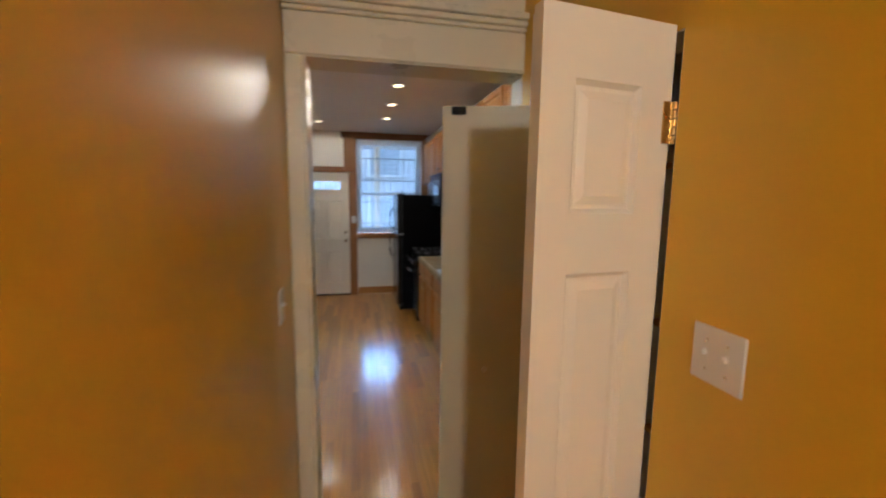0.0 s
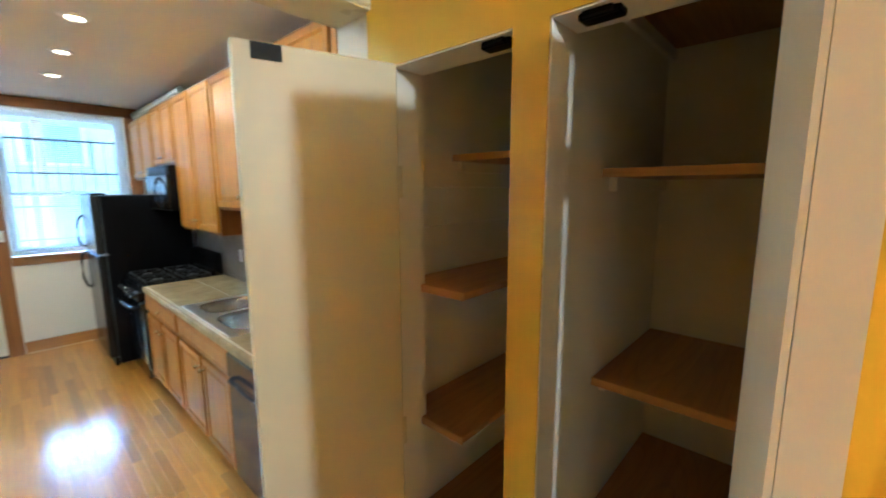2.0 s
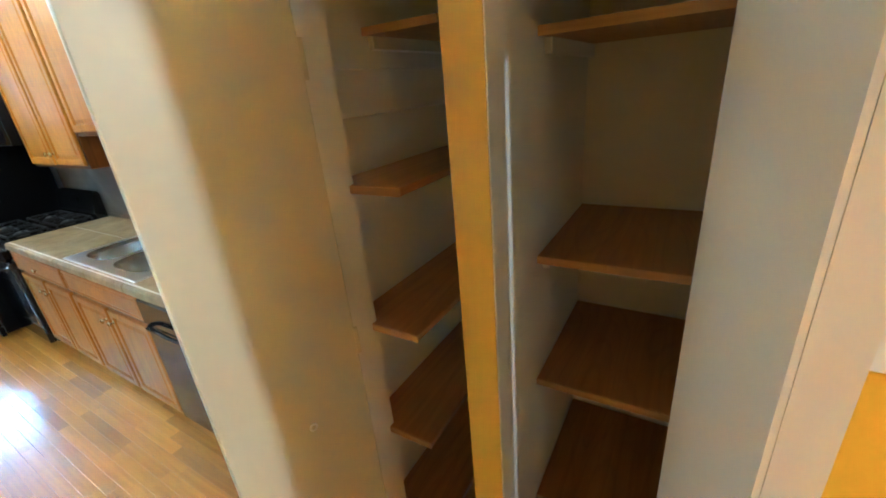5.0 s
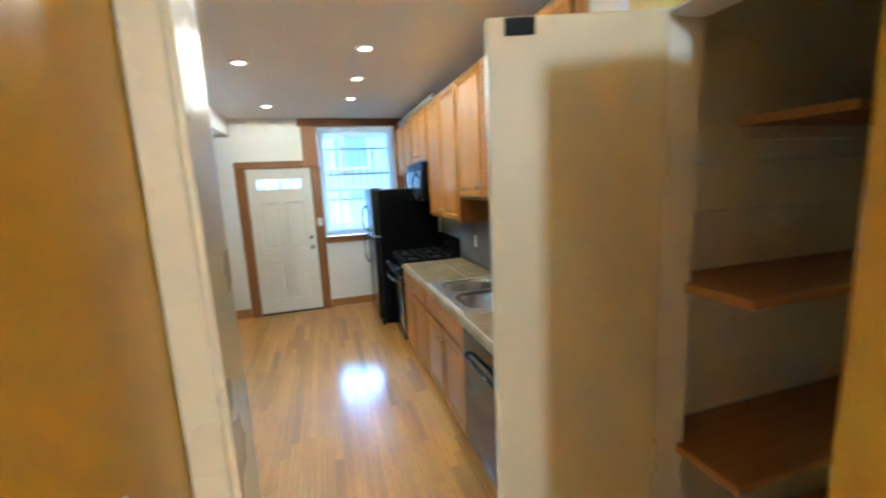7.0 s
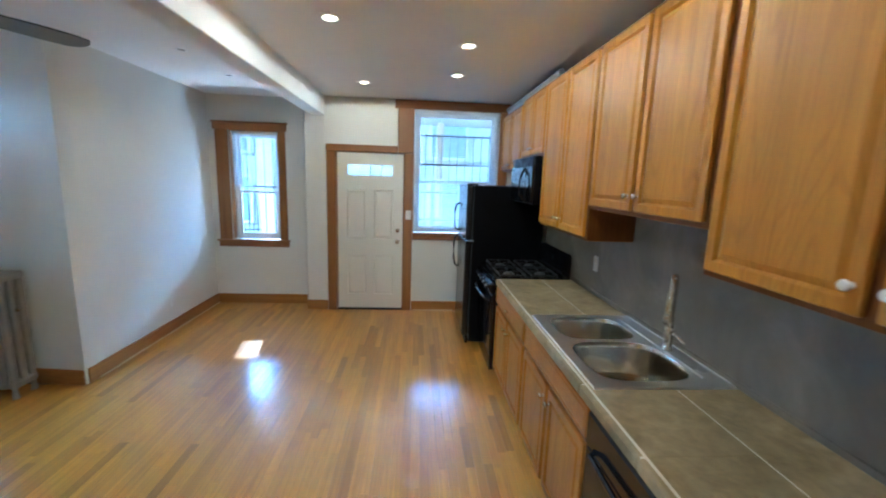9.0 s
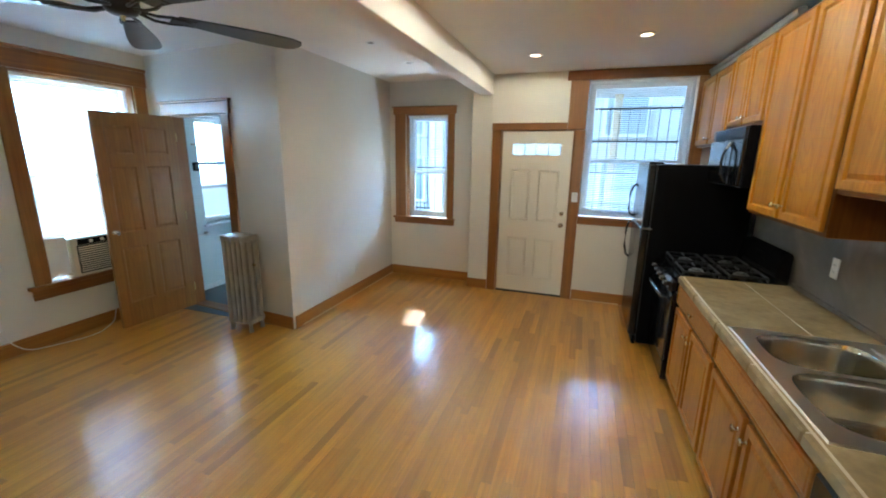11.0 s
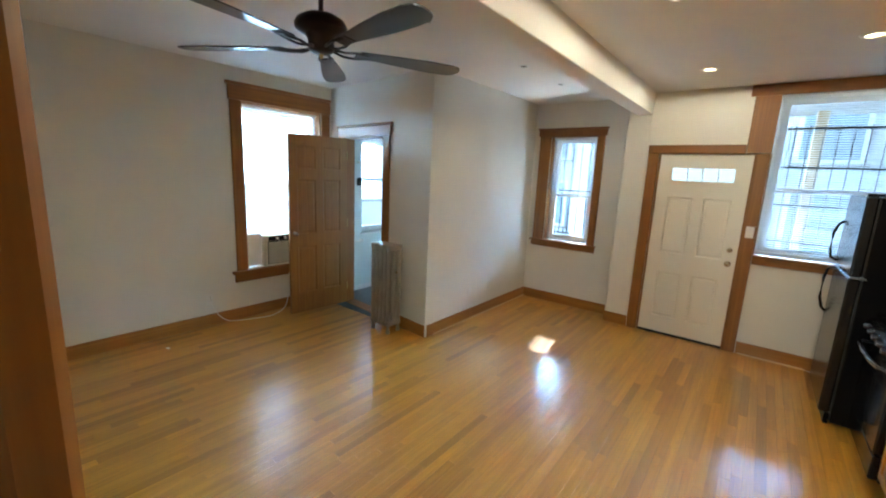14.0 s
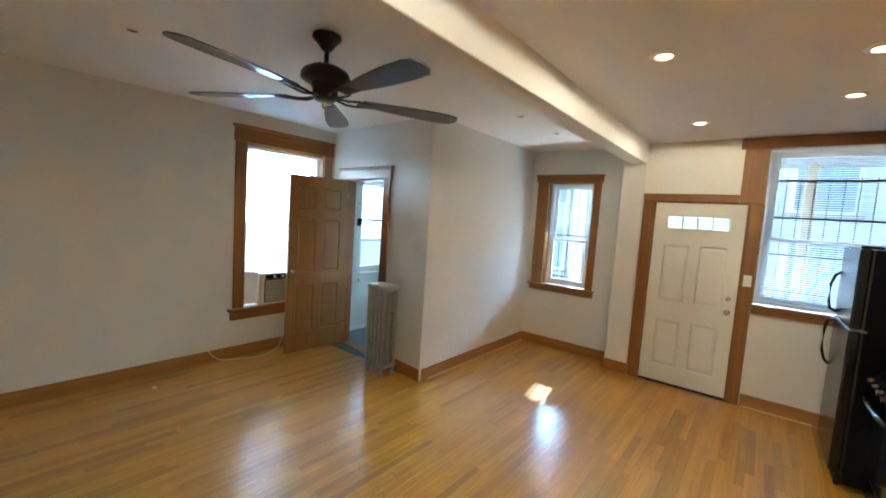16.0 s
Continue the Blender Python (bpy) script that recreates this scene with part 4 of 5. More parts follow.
# ---- gas range ----
rng = thing("gas_range", 1.35, 5.62, 0, "black gas range with cast-iron grates between worktop and fridge", "range")
RX, RY0, RY1 = 1.02, 5.247, 5.985
part("body", boxes((RX + 0.03, RY0, 0.06, XR - 0.03, RY1, 0.88), bevel=0.004), BLACKMATT, rng)
part("cooktop", boxes((RX - 0.005, RY0, 0.882, XR - 0.10, RY1, 0.918), bevel=0.012), BLACK, rng)
part("control_panel", boxes((RX - 0.045, RY0 + 0.002, 0.775, RX + 0.028, RY1 - 0.002, 0.880), bevel=0.022), BLACK, rng)
for i in range(5):
    y = RY0 + 0.09 + i * 0.14
    bm = bmesh.new()
    lathe(bm, [(0, 0), (0.024, 0), (0.022, 0.012), (0.017, 0.028), (0, 0.03)], pose(RX - 0.044, y, 0.83, 0, -90, 0), 18)
    part("knob", bm, BLACK, rng, "black burner knob", smooth=True)
od = part("oven_door", boxes((RX - 0.02, RY0 + 0.004, 0.225, RX + 0.028, RY1 - 0.004, 0.768), bevel=0.010), BLACK, rng)
part("window", boxes((RX - 0.0225, RY0 + 0.14, 0.33, RX - 0.0205, RY1 - 0.14, 0.60), bevel=0.0008), bpy.data.materials["smoked_glass"], od, "dark oven window")
bm = bmesh.new()
tube(bm, [(RX - 0.02, RY0 + 0.06, 0.715), (RX - 0.065, RY0 + 0.075, 0.725), (RX - 0.085, RY0 + 0.20, 0.728), (RX - 0.09, (RY0 + RY1) / 2, 0.728), (RX - 0.085, RY1 - 0.20, 0.728), (RX - 0.065, RY1 - 0.075, 0.725), (RX - 0.02, RY1 - 0.06, 0.715)], 0.013)
part("handle", bm, BLACK, od, "bowed glossy black handle", smooth=True)
part("drawer", boxes((RX - 0.015, RY0 + 0.004, 0.065, RX + 0.028, RY1 - 0.004, 0.215), bevel=0.008), BLACK, rng, "storage drawer")
bg = bmesh.new()
prof = [(XR - 0.10, 0.90), (XR - 0.03, 0.90), (XR - 0.03, 1.13), (XR - 0.055, 1.145), (XR - 0.09, 1.11), (XR - 0.115, 0.98)]
ra = [bg.verts.new((x, RY0, z)) for x, z in prof]
rb = [bg.verts.new((x, RY1, z)) for x, z in prof]
bridge(bg, ra, rb)
bg.faces.new(ra)
bg.faces.new(rb[::-1])
bmesh.ops.recalc_face_normals(bg, faces=bg.faces[:])
bmesh.ops.bevel(bg, geom=bg.edges[:], offset=0.008, segments=2, affect="EDGES")
gd = part("backguard", bg, BLACK, rng)
part("display", boxes((XR - 0.108, 5.54, 1.04, XR - 0.098, 5.70, 1.085)), bpy.data.materials["smoked_glass"], gd)
for (bx, by) in ((1.18, 5.43), (1.18, 5.80), (1.47, 5.43), (1.47, 5.80)):
    bm = bmesh.new()
    lathe(bm, [(0.05, 0), (0.05, 0.008), (0.036, 0.012), (0.036, 0.02), (0.02, 0.023), (0, 0.023)], pose(bx, by, 0.916), 20)
    part("burner", bm, plain("burner_cap_grey", (0.20, 0.19, 0.18), 0.4, 0.6) if "burner_cap_grey" not in bpy.data.materials else bpy.data.materials["burner_cap_grey"], rng, "grey burner cap", smooth=True)
    bm = bmesh.new()
    for dx, dy in ((0.11, 0), (-0.11, 0), (0, 0.14), (0, -0.14)):
        s = 0.35
        box(bm, min(bx + dx, bx + dx * s) - 0.005, min(by + dy, by + dy * s) - 0.005, 0.938, max(bx + dx, bx + dx * s) + 0.005, max(by + dy, by + dy * s) + 0.005, 0.950)
    for sx in (-1, 1):
        box(bm, bx + sx * 0.115 - 0.005, by - 0.15, 0.936, bx + sx * 0.115 + 0.005, by + 0.15, 0.950)
        box(bm, bx - 0.11, by + sx * 0.15 - 0.005, 0.936, bx + 0.11, by + sx * 0.15 + 0.005, 0.950)
        for sy in (-1, 1):
            box(bm, bx + sx * 0.115 - 0.006, by + sy * 0.15 - 0.006, 0.917, bx + sx * 0.115 + 0.006, by + sy * 0.15 + 0.006, 0.938)
    part("grate", bm, IRON, rng, "cast-iron grate")

# ---- fridge ----
fr = thing("refrigerator", 1.25, 6.37, 0, "black top-freezer refrigerator beside the range", "refrigerator")
FX, FY0, FY1, FZ = 0.86, 6.0, 6.75, 1.705
part("cabinet", boxes((FX + 0.055, FY0, 0.02, XR - 0.06, FY1, FZ - 0.005), bevel=0.006), BLACKMATT, fr)
SPLIT = 1.13
for nm, a, c in (("fridge_door", 0.09, SPLIT - 0.006), ("freezer_door", SPLIT + 0.006, FZ)):
    d = part(nm, boxes((FX - 0.02, FY0 + 0.002, a, FX + 0.045, FY1 - 0.002, c), bevel=0.012), BLACKSATIN, fr)
    part("gasket", boxes((FX + 0.045, FY0 + 0.008, a + 0.008, FX + 0.055, FY1 - 0.008, c - 0.008)), RUBBER, d)
    bm = bmesh.new()
    y = FY1 - 0.05
    zs = (SPLIT - 0.03, SPLIT - 0.42) if nm == "fridge_door" else (SPLIT + 0.03, SPLIT + 0.36)
    z0, z1 = zs
    tube(bm, [(FX - 0.02, y, z0), (FX - 0.06, y, z0 + (z1 - z0) * 0.06), (FX - 0.072, y, z0 + (z1 - z0) * 0.25), (FX - 0.072, y, z0 + (z1 - z0) * 0.7), (FX - 0.05, y, z0 + (z1 - z0) * 0.92), (FX - 0.02, y, z1)], 0.011)
    part("handle", bm, BLACK, d, "long bowed black handle", smooth=True)
part("hinge_cover", boxes((FX - 0.015, FY0 + 0.02, FZ, FX + 0.10, FY0 + 0.07, FZ + 0.018), bevel=0.006), BLACKMATT, fr)
part("hinge", boxes((FX - 0.01, FY0 - 0.004, SPLIT - 0.006, FX + 0.07, FY0 + 0.05, SPLIT + 0.006)), GREYPLASTIC, fr, "dull grey centre hinge")
part("kick_grille", boxes((FX + 0.02, FY0 + 0.01, 0.0, FX + 0.05, FY1 - 0.01, 0.085), bevel=0.004), BLACKMATT, fr)


# ---- ceiling lights ----
LED = glowing("warm_led_disc", (1.0, 0.74, 0.40), 9.0)
for x, y in ((0.676, 4.962), (-0.238, 6.276), (0.68, 5.811), (-0.229, 4.585), (0.667, 4.142), (0.67, 3.25), (-0.23, 2.9)):
    ob = thing("downlight", x, y, HC, "lit recessed ceiling downlight with a white trim", "ceiling light", "kitchen downlights")
    bm = bmesh.new()
    lathe(bm, [(0.040, -0.001), (0.047, -0.010), (0.056, -0.012), (0.070, -0.006), (0.074, 0.0)], pose(x, y, HC), 28)
    part("trim_ring", bm, VINYL, ob, smooth=True)
    bm = bmesh.new()
    lathe(bm, [(0.0, -0.0065), (0.024, -0.0055), (0.041, -0.0025)], pose(x, y, HC), 28)
    part("lens", bm, LED, ob, "warm glowing lens")
    bulb = lamp("downlight_bulb", "SPOT", pose(x, y, HC - 0.03), 8.5, WARM, 0.05)
    bulb.data.spot_size, bulb.data.spot_blend = radians(177), 0.02
for x, y in ((-2.76, 2.78), (-1.645, 4.19), (-1.60, 5.49), (-1.59, 6.31)):
    ob = thing("downlight_unlit", x, y, 2.718, "small unlit recessed downlight in the white ceiling", "ceiling light", "unlit living-side downlights")
    bm = bmesh.new()
    lathe(bm, [(0.030, 0.0), (0.031, -0.004), (0.046, -0.003), (0.048, 0.0)], pose(x, y, 2.718), 24)
    part("trim_ring", bm, VINYL, ob, smooth=True)
    bm = bmesh.new()
    lathe(bm, [(0.0, -0.001), (0.030, -0.001)], pose(x, y, 2.718), 20)
    part("lens", bm, GREYPLASTIC, ob, "dull grey lens")

# hall lamp, behind the walker
ob = thing("hall_lamp", 0.25, -1.9, HC, "brass canopy of the hall ceiling lamp", "ceiling light")
bm = bmesh.new()
lathe(bm, [(0.0, -0.01), (0.07, -0.01), (0.07, 0.0)], pose(0.25, -1.9, HC), 24)
part("canopy", bm, BRASS, ob, smooth=True)

# ---- ceiling fan ----
FANX, FANY = -1.75, 3.44
fan = thing("ceiling_fan", FANX, FANY, 2.718, "dark bronze ceiling fan with five walnut blades, at rest", "ceiling fan")
bm = bmesh.new()
lathe(bm, [(0.0, 0.0), (0.078, 0.0), (0.082, -0.014), (0.078, -0.026), (0.060, -0.040), (0.044, -0.060), (0.030, -0.080), (0.020, -0.088), (0.0, -0.088)], pose(FANX, FANY, 2.718), 28)
part("canopy", bm, BRONZE, fan, smooth=True)
bm = bmesh.new()
cyl(bm, (FANX, FANY, 2.52), (FANX, FANY, 2.66), 0.013, n=14)
part("downrod", bm, BRONZE, fan, smooth=True)
bm = bmesh.new()
lathe(bm, [(0, 0.165), (0.04, 0.165), (0.085, 0.155), (0.125, 0.132), (0.140, 0.105), (0.138, 0.085), (0.115, 0.068), (0.085, 0.055), (0.070, 0.025), (0.072, -0.010), (0.066, -0.022), (0.052, -0.034), (0.025, -0.040), (0, -0.041)], pose(FANX, FANY, 2.385), 32)
part("motor_housing", bm, BRONZE, fan, smooth=True)
bm = bmesh.new()
lathe(bm, [(0, 0), (0.012, 0.002), (0.008, -0.02), (0, -0.024)], pose(FANX, FANY, 2.344), 14)
part("finial", bm, BRASS, fan, smooth=True)
for k in range(5):
    mb = pose(FANX, FANY, 2.378, 0, 0, -78.8 + 72 * k) @ pose(0, 0, 0, -8, 0, 0)
    bm = bmesh.new()
    outline = [(0.22, 0.048), (0.30, 0.058), (0.42, 0.070), (0.56, 0.078), (0.70, 0.076), (0.79, 0.066), (0.825, 0.045), (0.84, 0.012), (0.838, -0.02), (0.82, -0.048), (0.76, -0.066), (0.62, -0.074), (0.46, -0.068), (0.32, -0.056), (0.22, -0.046)]
    outline = [(0.22 + (x - 0.22) * 1.035, y * (0.74 + 0.42 * (x - 0.22) / 0.62)) for x, y in outline]
    lo = [bm.verts.new((x, y, -0.004)) for x, y in outline]
    hi = [bm.verts.new((x, y, 0.004)) for x, y in outline]
    bm.faces.new(lo[::-1])
    bm.faces.new(hi)
    bridge(bm, lo, hi)
    bmesh.ops.recalc_face_normals(bm, faces=bm.faces[:])
    blade = part("blade", bm, BLADE, fan, m=mb)
    bm = bmesh.new()
    for s in (-1, 1):
        tube(bm, [(0.07, 0.012 * s, -0.006), (0.13, 0.030 * s, -0.016), (0.19, 0.040 * s, -0.012), (0.27, 0.022 * s, -0.008)], 0.007, 8)
    box(bm, 0.19, -0.038, -0.011, 0.30, 0.038, -0.005, bevel=0.003)
    part("blade_iron", bm, BRONZE, blade, "scrolled bronze blade bracket", m=mb, smooth=True)

# ---- radiator ----
rad = thing("radiator", -2.79, 4.99, 0, "old silver-painted cast-iron column radiator on feet", "radiator")
for i in range(5):
    x = -2.925 + i * 0.059
    bm = bmesh.new()
    for j, y in enumerate((4.91, 4.985, 5.06)):
        tube(bm, [(x, y, 0.10), (x, y, 0.16), (x, y, 0.50), (x, y, 0.86), (x, y, 0.93)], 0.0235, 12)
    for z0 in (0.085, 0.915):
        box(bm, x - 0.027, 4.884, z0 - 0.005, x + 0.027, 5.086, z0 + 0.055, bevel=0.018, seg=3)
    part("section", bm, SILVERPAINT, rad, smooth=True)
    if i in (0, 4):
        for y in (4.91, 5.06):
            bm = bmesh.new()
            lathe(bm, [(0, 0), (0.024, 0), (0.020, 0.03), (0.016, 0.07), (0.022, 0.10), (0, 0.10)], pose(x, y, 0), 14)
            part("foot", bm, SILVERPAINT, rad, smooth=True)
bm = bmesh.new()
tube(bm, [(-2.985, 4.985, 0.0), (-2.985, 4.985, 0.10), (-2.97, 4.985, 0.12), (-2.94, 4.985, 0.12)], 0.014)
part("valve_pipe", bm, SILVERPAINT, rad, smooth=True)
bm = bmesh.new()
lathe(bm, [(0, 0), (0.012, 0), (0.012, 0.02), (0.006, 0.025), (0.006, 0.04), (0, 0.04)], pose(-2.667, 4.985, 0.68, 0, 90, 0), 12)
part("air_valve", bm, NICKEL, rad, smooth=True)

# ---- bathroom: open door, towel bar, small fittings ----
bd = thing("door_bathroom", -3.87, 5.33, 0, "golden pine six-panel bathroom door standing open", "door")
mbd = pose(-3.868, 5.272, 0.012, 0, 0, -94.3)
panelled_door(bd, mbd, 0.765, 2.085, 0.035, [(0.24, 0.80), (0.95, 1.58), (1.70, 1.96)], [(0.10, 0.335), (0.43, 0.665)], DOORWOOD)
for s, y in ((1, 0.035), (-1, 0.0)):
    bm = bmesh.new()
    lathe(bm, [(0, 0), (0.027, 0), (0.027, 0.005), (0.011, 0.012), (0.011, 0.028), (0.024, 0.036), (0.027, 0.048), (0.018, 0.058), (0, 0.06)], mbd @ pose(0.71, y, 0.96, -90 * s, 0, 0), 18)
    part("knob", bm, NICKEL, bd, "satin nickel knob", smooth=True)
for z in (0.22, 1.05, 1.88):
    bm = bmesh.new()
    cyl(bm, (0.0, 0.042, z - 0.045), (0.0, 0.042, z + 0.045), 0.006, n=10)
    part("hinge", bm, BRASS, bd, "brass hinge", m=mbd)
solid("wall_bath_lining", boxes((XL + 0.001, 5.43, 0.0, XL + 0.006, 5.82, 2.73), (XL + 0.001, 5.82, 0, XL + 0.006, 6.57, 0.81), (XL + 0.001, 5.82, 2.19, XL + 0.006, 6.57, 2.73), (XL + 0.001, 6.57, 0, XL + 0.006, YN, 2.73)),
      BATHWALL, "pale blue-white painted bathroom wall", "wall", "structure")
solid("baseboard_bath", boxes((XL + 0.006, 5.5, 0.004, XL + 0.02, YN, 0.07), bevel=0.003), VINYL, "white bathroom baseboard", "baseboard", "structure")
tb = thing("towel_bar", XL + 0.05, 5.66, 0.73, "white towel bar on the bathroom wall", "towel bar")
bm = bmesh.new()
cyl(bm, (XL + 0.055, 5.52, 0.73), (XL + 0.055, 5.80, 0.73), 0.009, n=12)
part("bar", bm, WHITEPLASTIC, tb, smooth=True)
for y in (5.53, 5.79):
    part("bracket", boxes((XL + 0.006, y - 0.02, 0.71, XL + 0.065, y + 0.02, 0.755), bevel=0.006), WHITEPLASTIC, tb)
nb = thing("switch_box", XL + 0.01, 5.85, 1.57, "small black control box on the bathroom wall", "control box")
part("case", boxes((XL + 0.006, 5.72, 1.515, XL + 0.035, 5.80, 1.62), bevel=0.006), BLACKMATT, nb)
part("face", boxes((XL + 0.035, 5.73, 1.53, XL + 0.038, 5.79, 1.605)), BLACK, nb)
hk = thing("wall_hook", XL + 0.01, 5.85, 1.83, "small chrome hook on the bathroom wall", "hook")
part("plate", boxes((XL + 0.006, 5.73, 1.82, XL + 0.014, 5.79, 1.84), bevel=0.003), NICKEL, hk)
bm = bmesh.new()
tube(bm, [(XL + 0.012, 5.76, 1.83), (XL + 0.04, 5.76, 1.825), (XL + 0.05, 5.76, 1.84)], 0.005, 8)
part("prong", bm, NICKEL, hk, smooth=True)

# ---- side window: air conditioner and cord ----
ACBEIGE = plain("aged_beige_plastic", (0.66, 0.62, 0.52), 0.45)
ac = thing("air_conditioner", XL - 0.05, 4.72, 0.56, "aged beige window air conditioner with a louvred front", "air conditioner")
part("case", boxes((XL - 0.22, 4.34, 0.565, XL - 0.015, 4.895, 0.935), bevel=0.012), ACBEIGE, ac)
part("control_strip", boxes((XL - 0.014, 4.39, 0.865, XL - 0.008, 4.88, 0.92), bevel=0.003), BLACKMATT, ac, "dark control strip")
for k in range(2):
    bm = bmesh.new()
    lathe(bm, [(0, 0), (0.016, 0), (0.014, 0.012), (0, 0.013)], pose(XL - 0.008, 4.50 + 0.10 * k, 0.892, 0, 90, 0), 16)
    part("dial", bm, WHITEPLASTIC, ac, smooth=True)
for i in range(12):
    z = 0.605 + i * 0.021
    part("louvre", boxes((XL - 0.014, 4.39, z, XL - 0.003, 4.88, z + 0.010), bevel=0.003), ACBEIGE, ac)
part("grille_back", boxes((XL - 0.0148, 4.38, 0.59, XL - 0.0142, 4.89, 0.862)), DARK, ac)
part("filler_panel", boxes((XL - 0.085, 4.172, 0.60, XL - 0.07, 4.338, 0.955), bevel=0.002), VINYL, ac, "white pleated side filler")
part("filler_panel", boxes((XL - 0.085, 4.897, 0.60, XL - 0.07, 5.133, 0.955), bevel=0.002), VINYL, ac, "white pleated side filler")
ac.matrix_basis = pose(XL + 0.005, 4.72, 0.56)
outlet_plate("outlet", "white outlet low on the wall beside the window", pose(XL, 3.735, 0.30, 0, 0, 90))
cord = thing("power_cord", -4.25, 4.1, 0.0, "white power cord lying along the floor", "cord")
bm = bmesh.new()
pts = [(XL + 0.02, 3.735, 0.28), (XL + 0.035, 3.78, 0.14), (XL + 0.04, 3.88, 0.02), (XL + 0.07, 4.02, 0.006), (XL + 0.12, 4.14, 0.006), (XL + 0.17, 4.28, 0.006), (XL + 0.15, 4.40, 0.006), (XL + 0.08, 4.50, 0.006), (XL + 0.04, 4.60, 0.03), (XL + 0.03, 4.64, 0.25), (XL + 0.055, 4.65, 0.54)]
fine = []
for i in range(len(pts) - 1):
    for k in range(4):
        fine.append(Vector(pts[i]).lerp(Vector(pts[i + 1]), k / 4))
fine.append(Vector(pts[-1]))
for _ in range(3):
    fine = [fine[0]] + [(fine[i - 1] + fine[i] * 2 + fine[i + 1]) / 4 for i in range(1, len(fine) - 1)] + [fine[-1]]
tube(bm, fine, 0.0045, 8)
part("cable", bm, WHITEPLASTIC, cord, smooth=True)
part("plug", boxes((XL + 0.009, 3.715, 0.265, XL + 0.04, 3.755, 0.295), bevel=0.006), WHITEPLASTIC, cord)
outlet_plate("outlet", "white outlet low on the nook wall", pose(XJ, 6.353, 0.333, 0, 0, 90))
outlet_plate("outlet_blank", "painted-over blank plate low on the nook wall", pose(XJ, 5.919, 0.33, 0, 0, 90), 1, False, True)
sc = thing("paper_scrap", -3.887, 3.228, 0, "tiny white scrap lying on the oak floor", "scrap")
part("sheet", boxes((-3.91, 3.215, 0.001, -3.865, 3.24, 0.005), bevel=0.001), WHITEPLASTIC, sc)

# ---- hall: closet doors, shelves, plates ----
wd = thing("closet_door_near", 0.937, 1.0, 0, "cream-white panelled closet door standing open across the hall", "door")
mwd = pose(0.937, 1.036, 0.02, 0, 0, 187.5)
panelled_door(wd, mwd, 0.335, 2.035, 0.032, [(0.16, 0.70), (0.815, 1.50), (1.63, 1.90)], [(0.085, 0.255)], DOORWHITE)
part("back_board", boxes((0.0, -0.005, 0.0, 0.335, -0.0005, 2.02)), DOORWHITE, wd, "flat painted back", m=mwd)
for z in (0.25, 1.83):
    bm = bmesh.new()
    for k in range(5):
        cyl(bm, (-0.010, 0.036, z - 0.045 + k * 0.0185), (-0.010, 0.036, z - 0.0285 + k * 0.0185), 0.0075, n=12)
    box(bm, -0.009, 0.032, z - 0.045, 0.022, 0.0345, z + 0.045)
    part("hinge", bm, BRASS, wd, "brass butt hinge", m=mwd)
pd = thing("closet_door_far", 0.94, 1.74, 0, "beige flat-backed closet door standing open beside the doorway", "door")
ang = math.degrees(math.atan2(1.852 - 1.752, 0.607 - 0.937))
mpd = pose(0.937, 1.750, 0.02, 0, 0, ang)
bm = bmesh.new()
box(bm, 0, -0.016, 0, 0.345, 0.016, 2.02, bevel=0.003)
part("leaf", bm, BEIGE, pd, m=mpd)
for z in (0.30, 1.10, 1.75):
    part("hinge", boxes((-0.008, 0.012, z - 0.038, 0.004, 0.0178, z + 0.038), bevel=0.001), BEIGE, pd, "painted-over hinge leaf", m=mpd)
part("catch_plate", boxes((0.252, 0.0165, 1.985, 0.310, 0.0195, 2.017), bevel=0.001), BLACKMATT, pd, "black catch plate", m=mpd)
bm = bmesh.new()
lathe(bm, [(0.006, 0.0), (0.011, 0.0), (0.011, 0.003), (0.006, 0.004), (0.006, 0.001)], mpd @ pose(0.155, 0.016, 0.93, -90, 0, 0), 18)
part("knob_screw", bm, STEEL, pd, "bright ring round the knob screw", smooth=True)
for y, nm in ((1.245, "near"), (1.45, "far")):
    k = thing("door_catch", XC + 0.06, y, 2.04, "black magnetic catch under the closet head", "door catch")
    part("case", boxes((XC + 0.020, y + 0.0, 2.030, XC + 0.055, y + 0.070, 2.044), bevel=0.003), BLACKMATT, k)
    part("strike", boxes((XC + 0.012, y + 0.01, 2.032, XC + 0.0195, y + 0.06, 2.0435)), BLACKMATT, k)


LIN = ((XC + 0.0015, 1.352, 0, XC + 0.1, 1.3545, 2.04, "wall_reveal_pillar"), (XC + 0.0015, 1.7655, 0, XC + 0.1, 1.7677, 2.04, "wall_reveal_far"),
       (XC + 0.0015, YJ + 0.003, 2.041, XC + 0.1, 1.352, 2.0445, "wall_reveal_head_near"), (XC + 0.0015, 1.433, 2.041, XC + 0.1, 1.765, 2.0445, "wall_reveal_head_far"),
       (XC + 0.0015, YJ + 0.0005, 0, XC + 0.1, YJ + 0.003, 2.04, "wall_reveal_near"))
for *sp, nm in LIN:
    shell(nm, [tuple(sp)], CLOSET, "cream painted reveal of a closet opening")


def shelf(x0, y0, x1, y1, z, cleat):
    ob = thing("closet_shelf", (x0 + x1) / 2, (y0 + y1) / 2, z, "brown stained pine closet shelf on a painted cleat", "shelf", "closet shelves")
    part("board", boxes((x0, y0, z - 0.02, x1, y1, z), bevel=0.002), SHELFWOOD, ob)
    part("nosing", boxes((x0 - 0.004, y0, z - 0.021, x0 - 0.0005, y1, z - 0.001)), RAWEDGE, ob, "worn pale front edge")
    part("cleat", boxes(cleat, bevel=0.002), CLOSET, ob)
    return ob


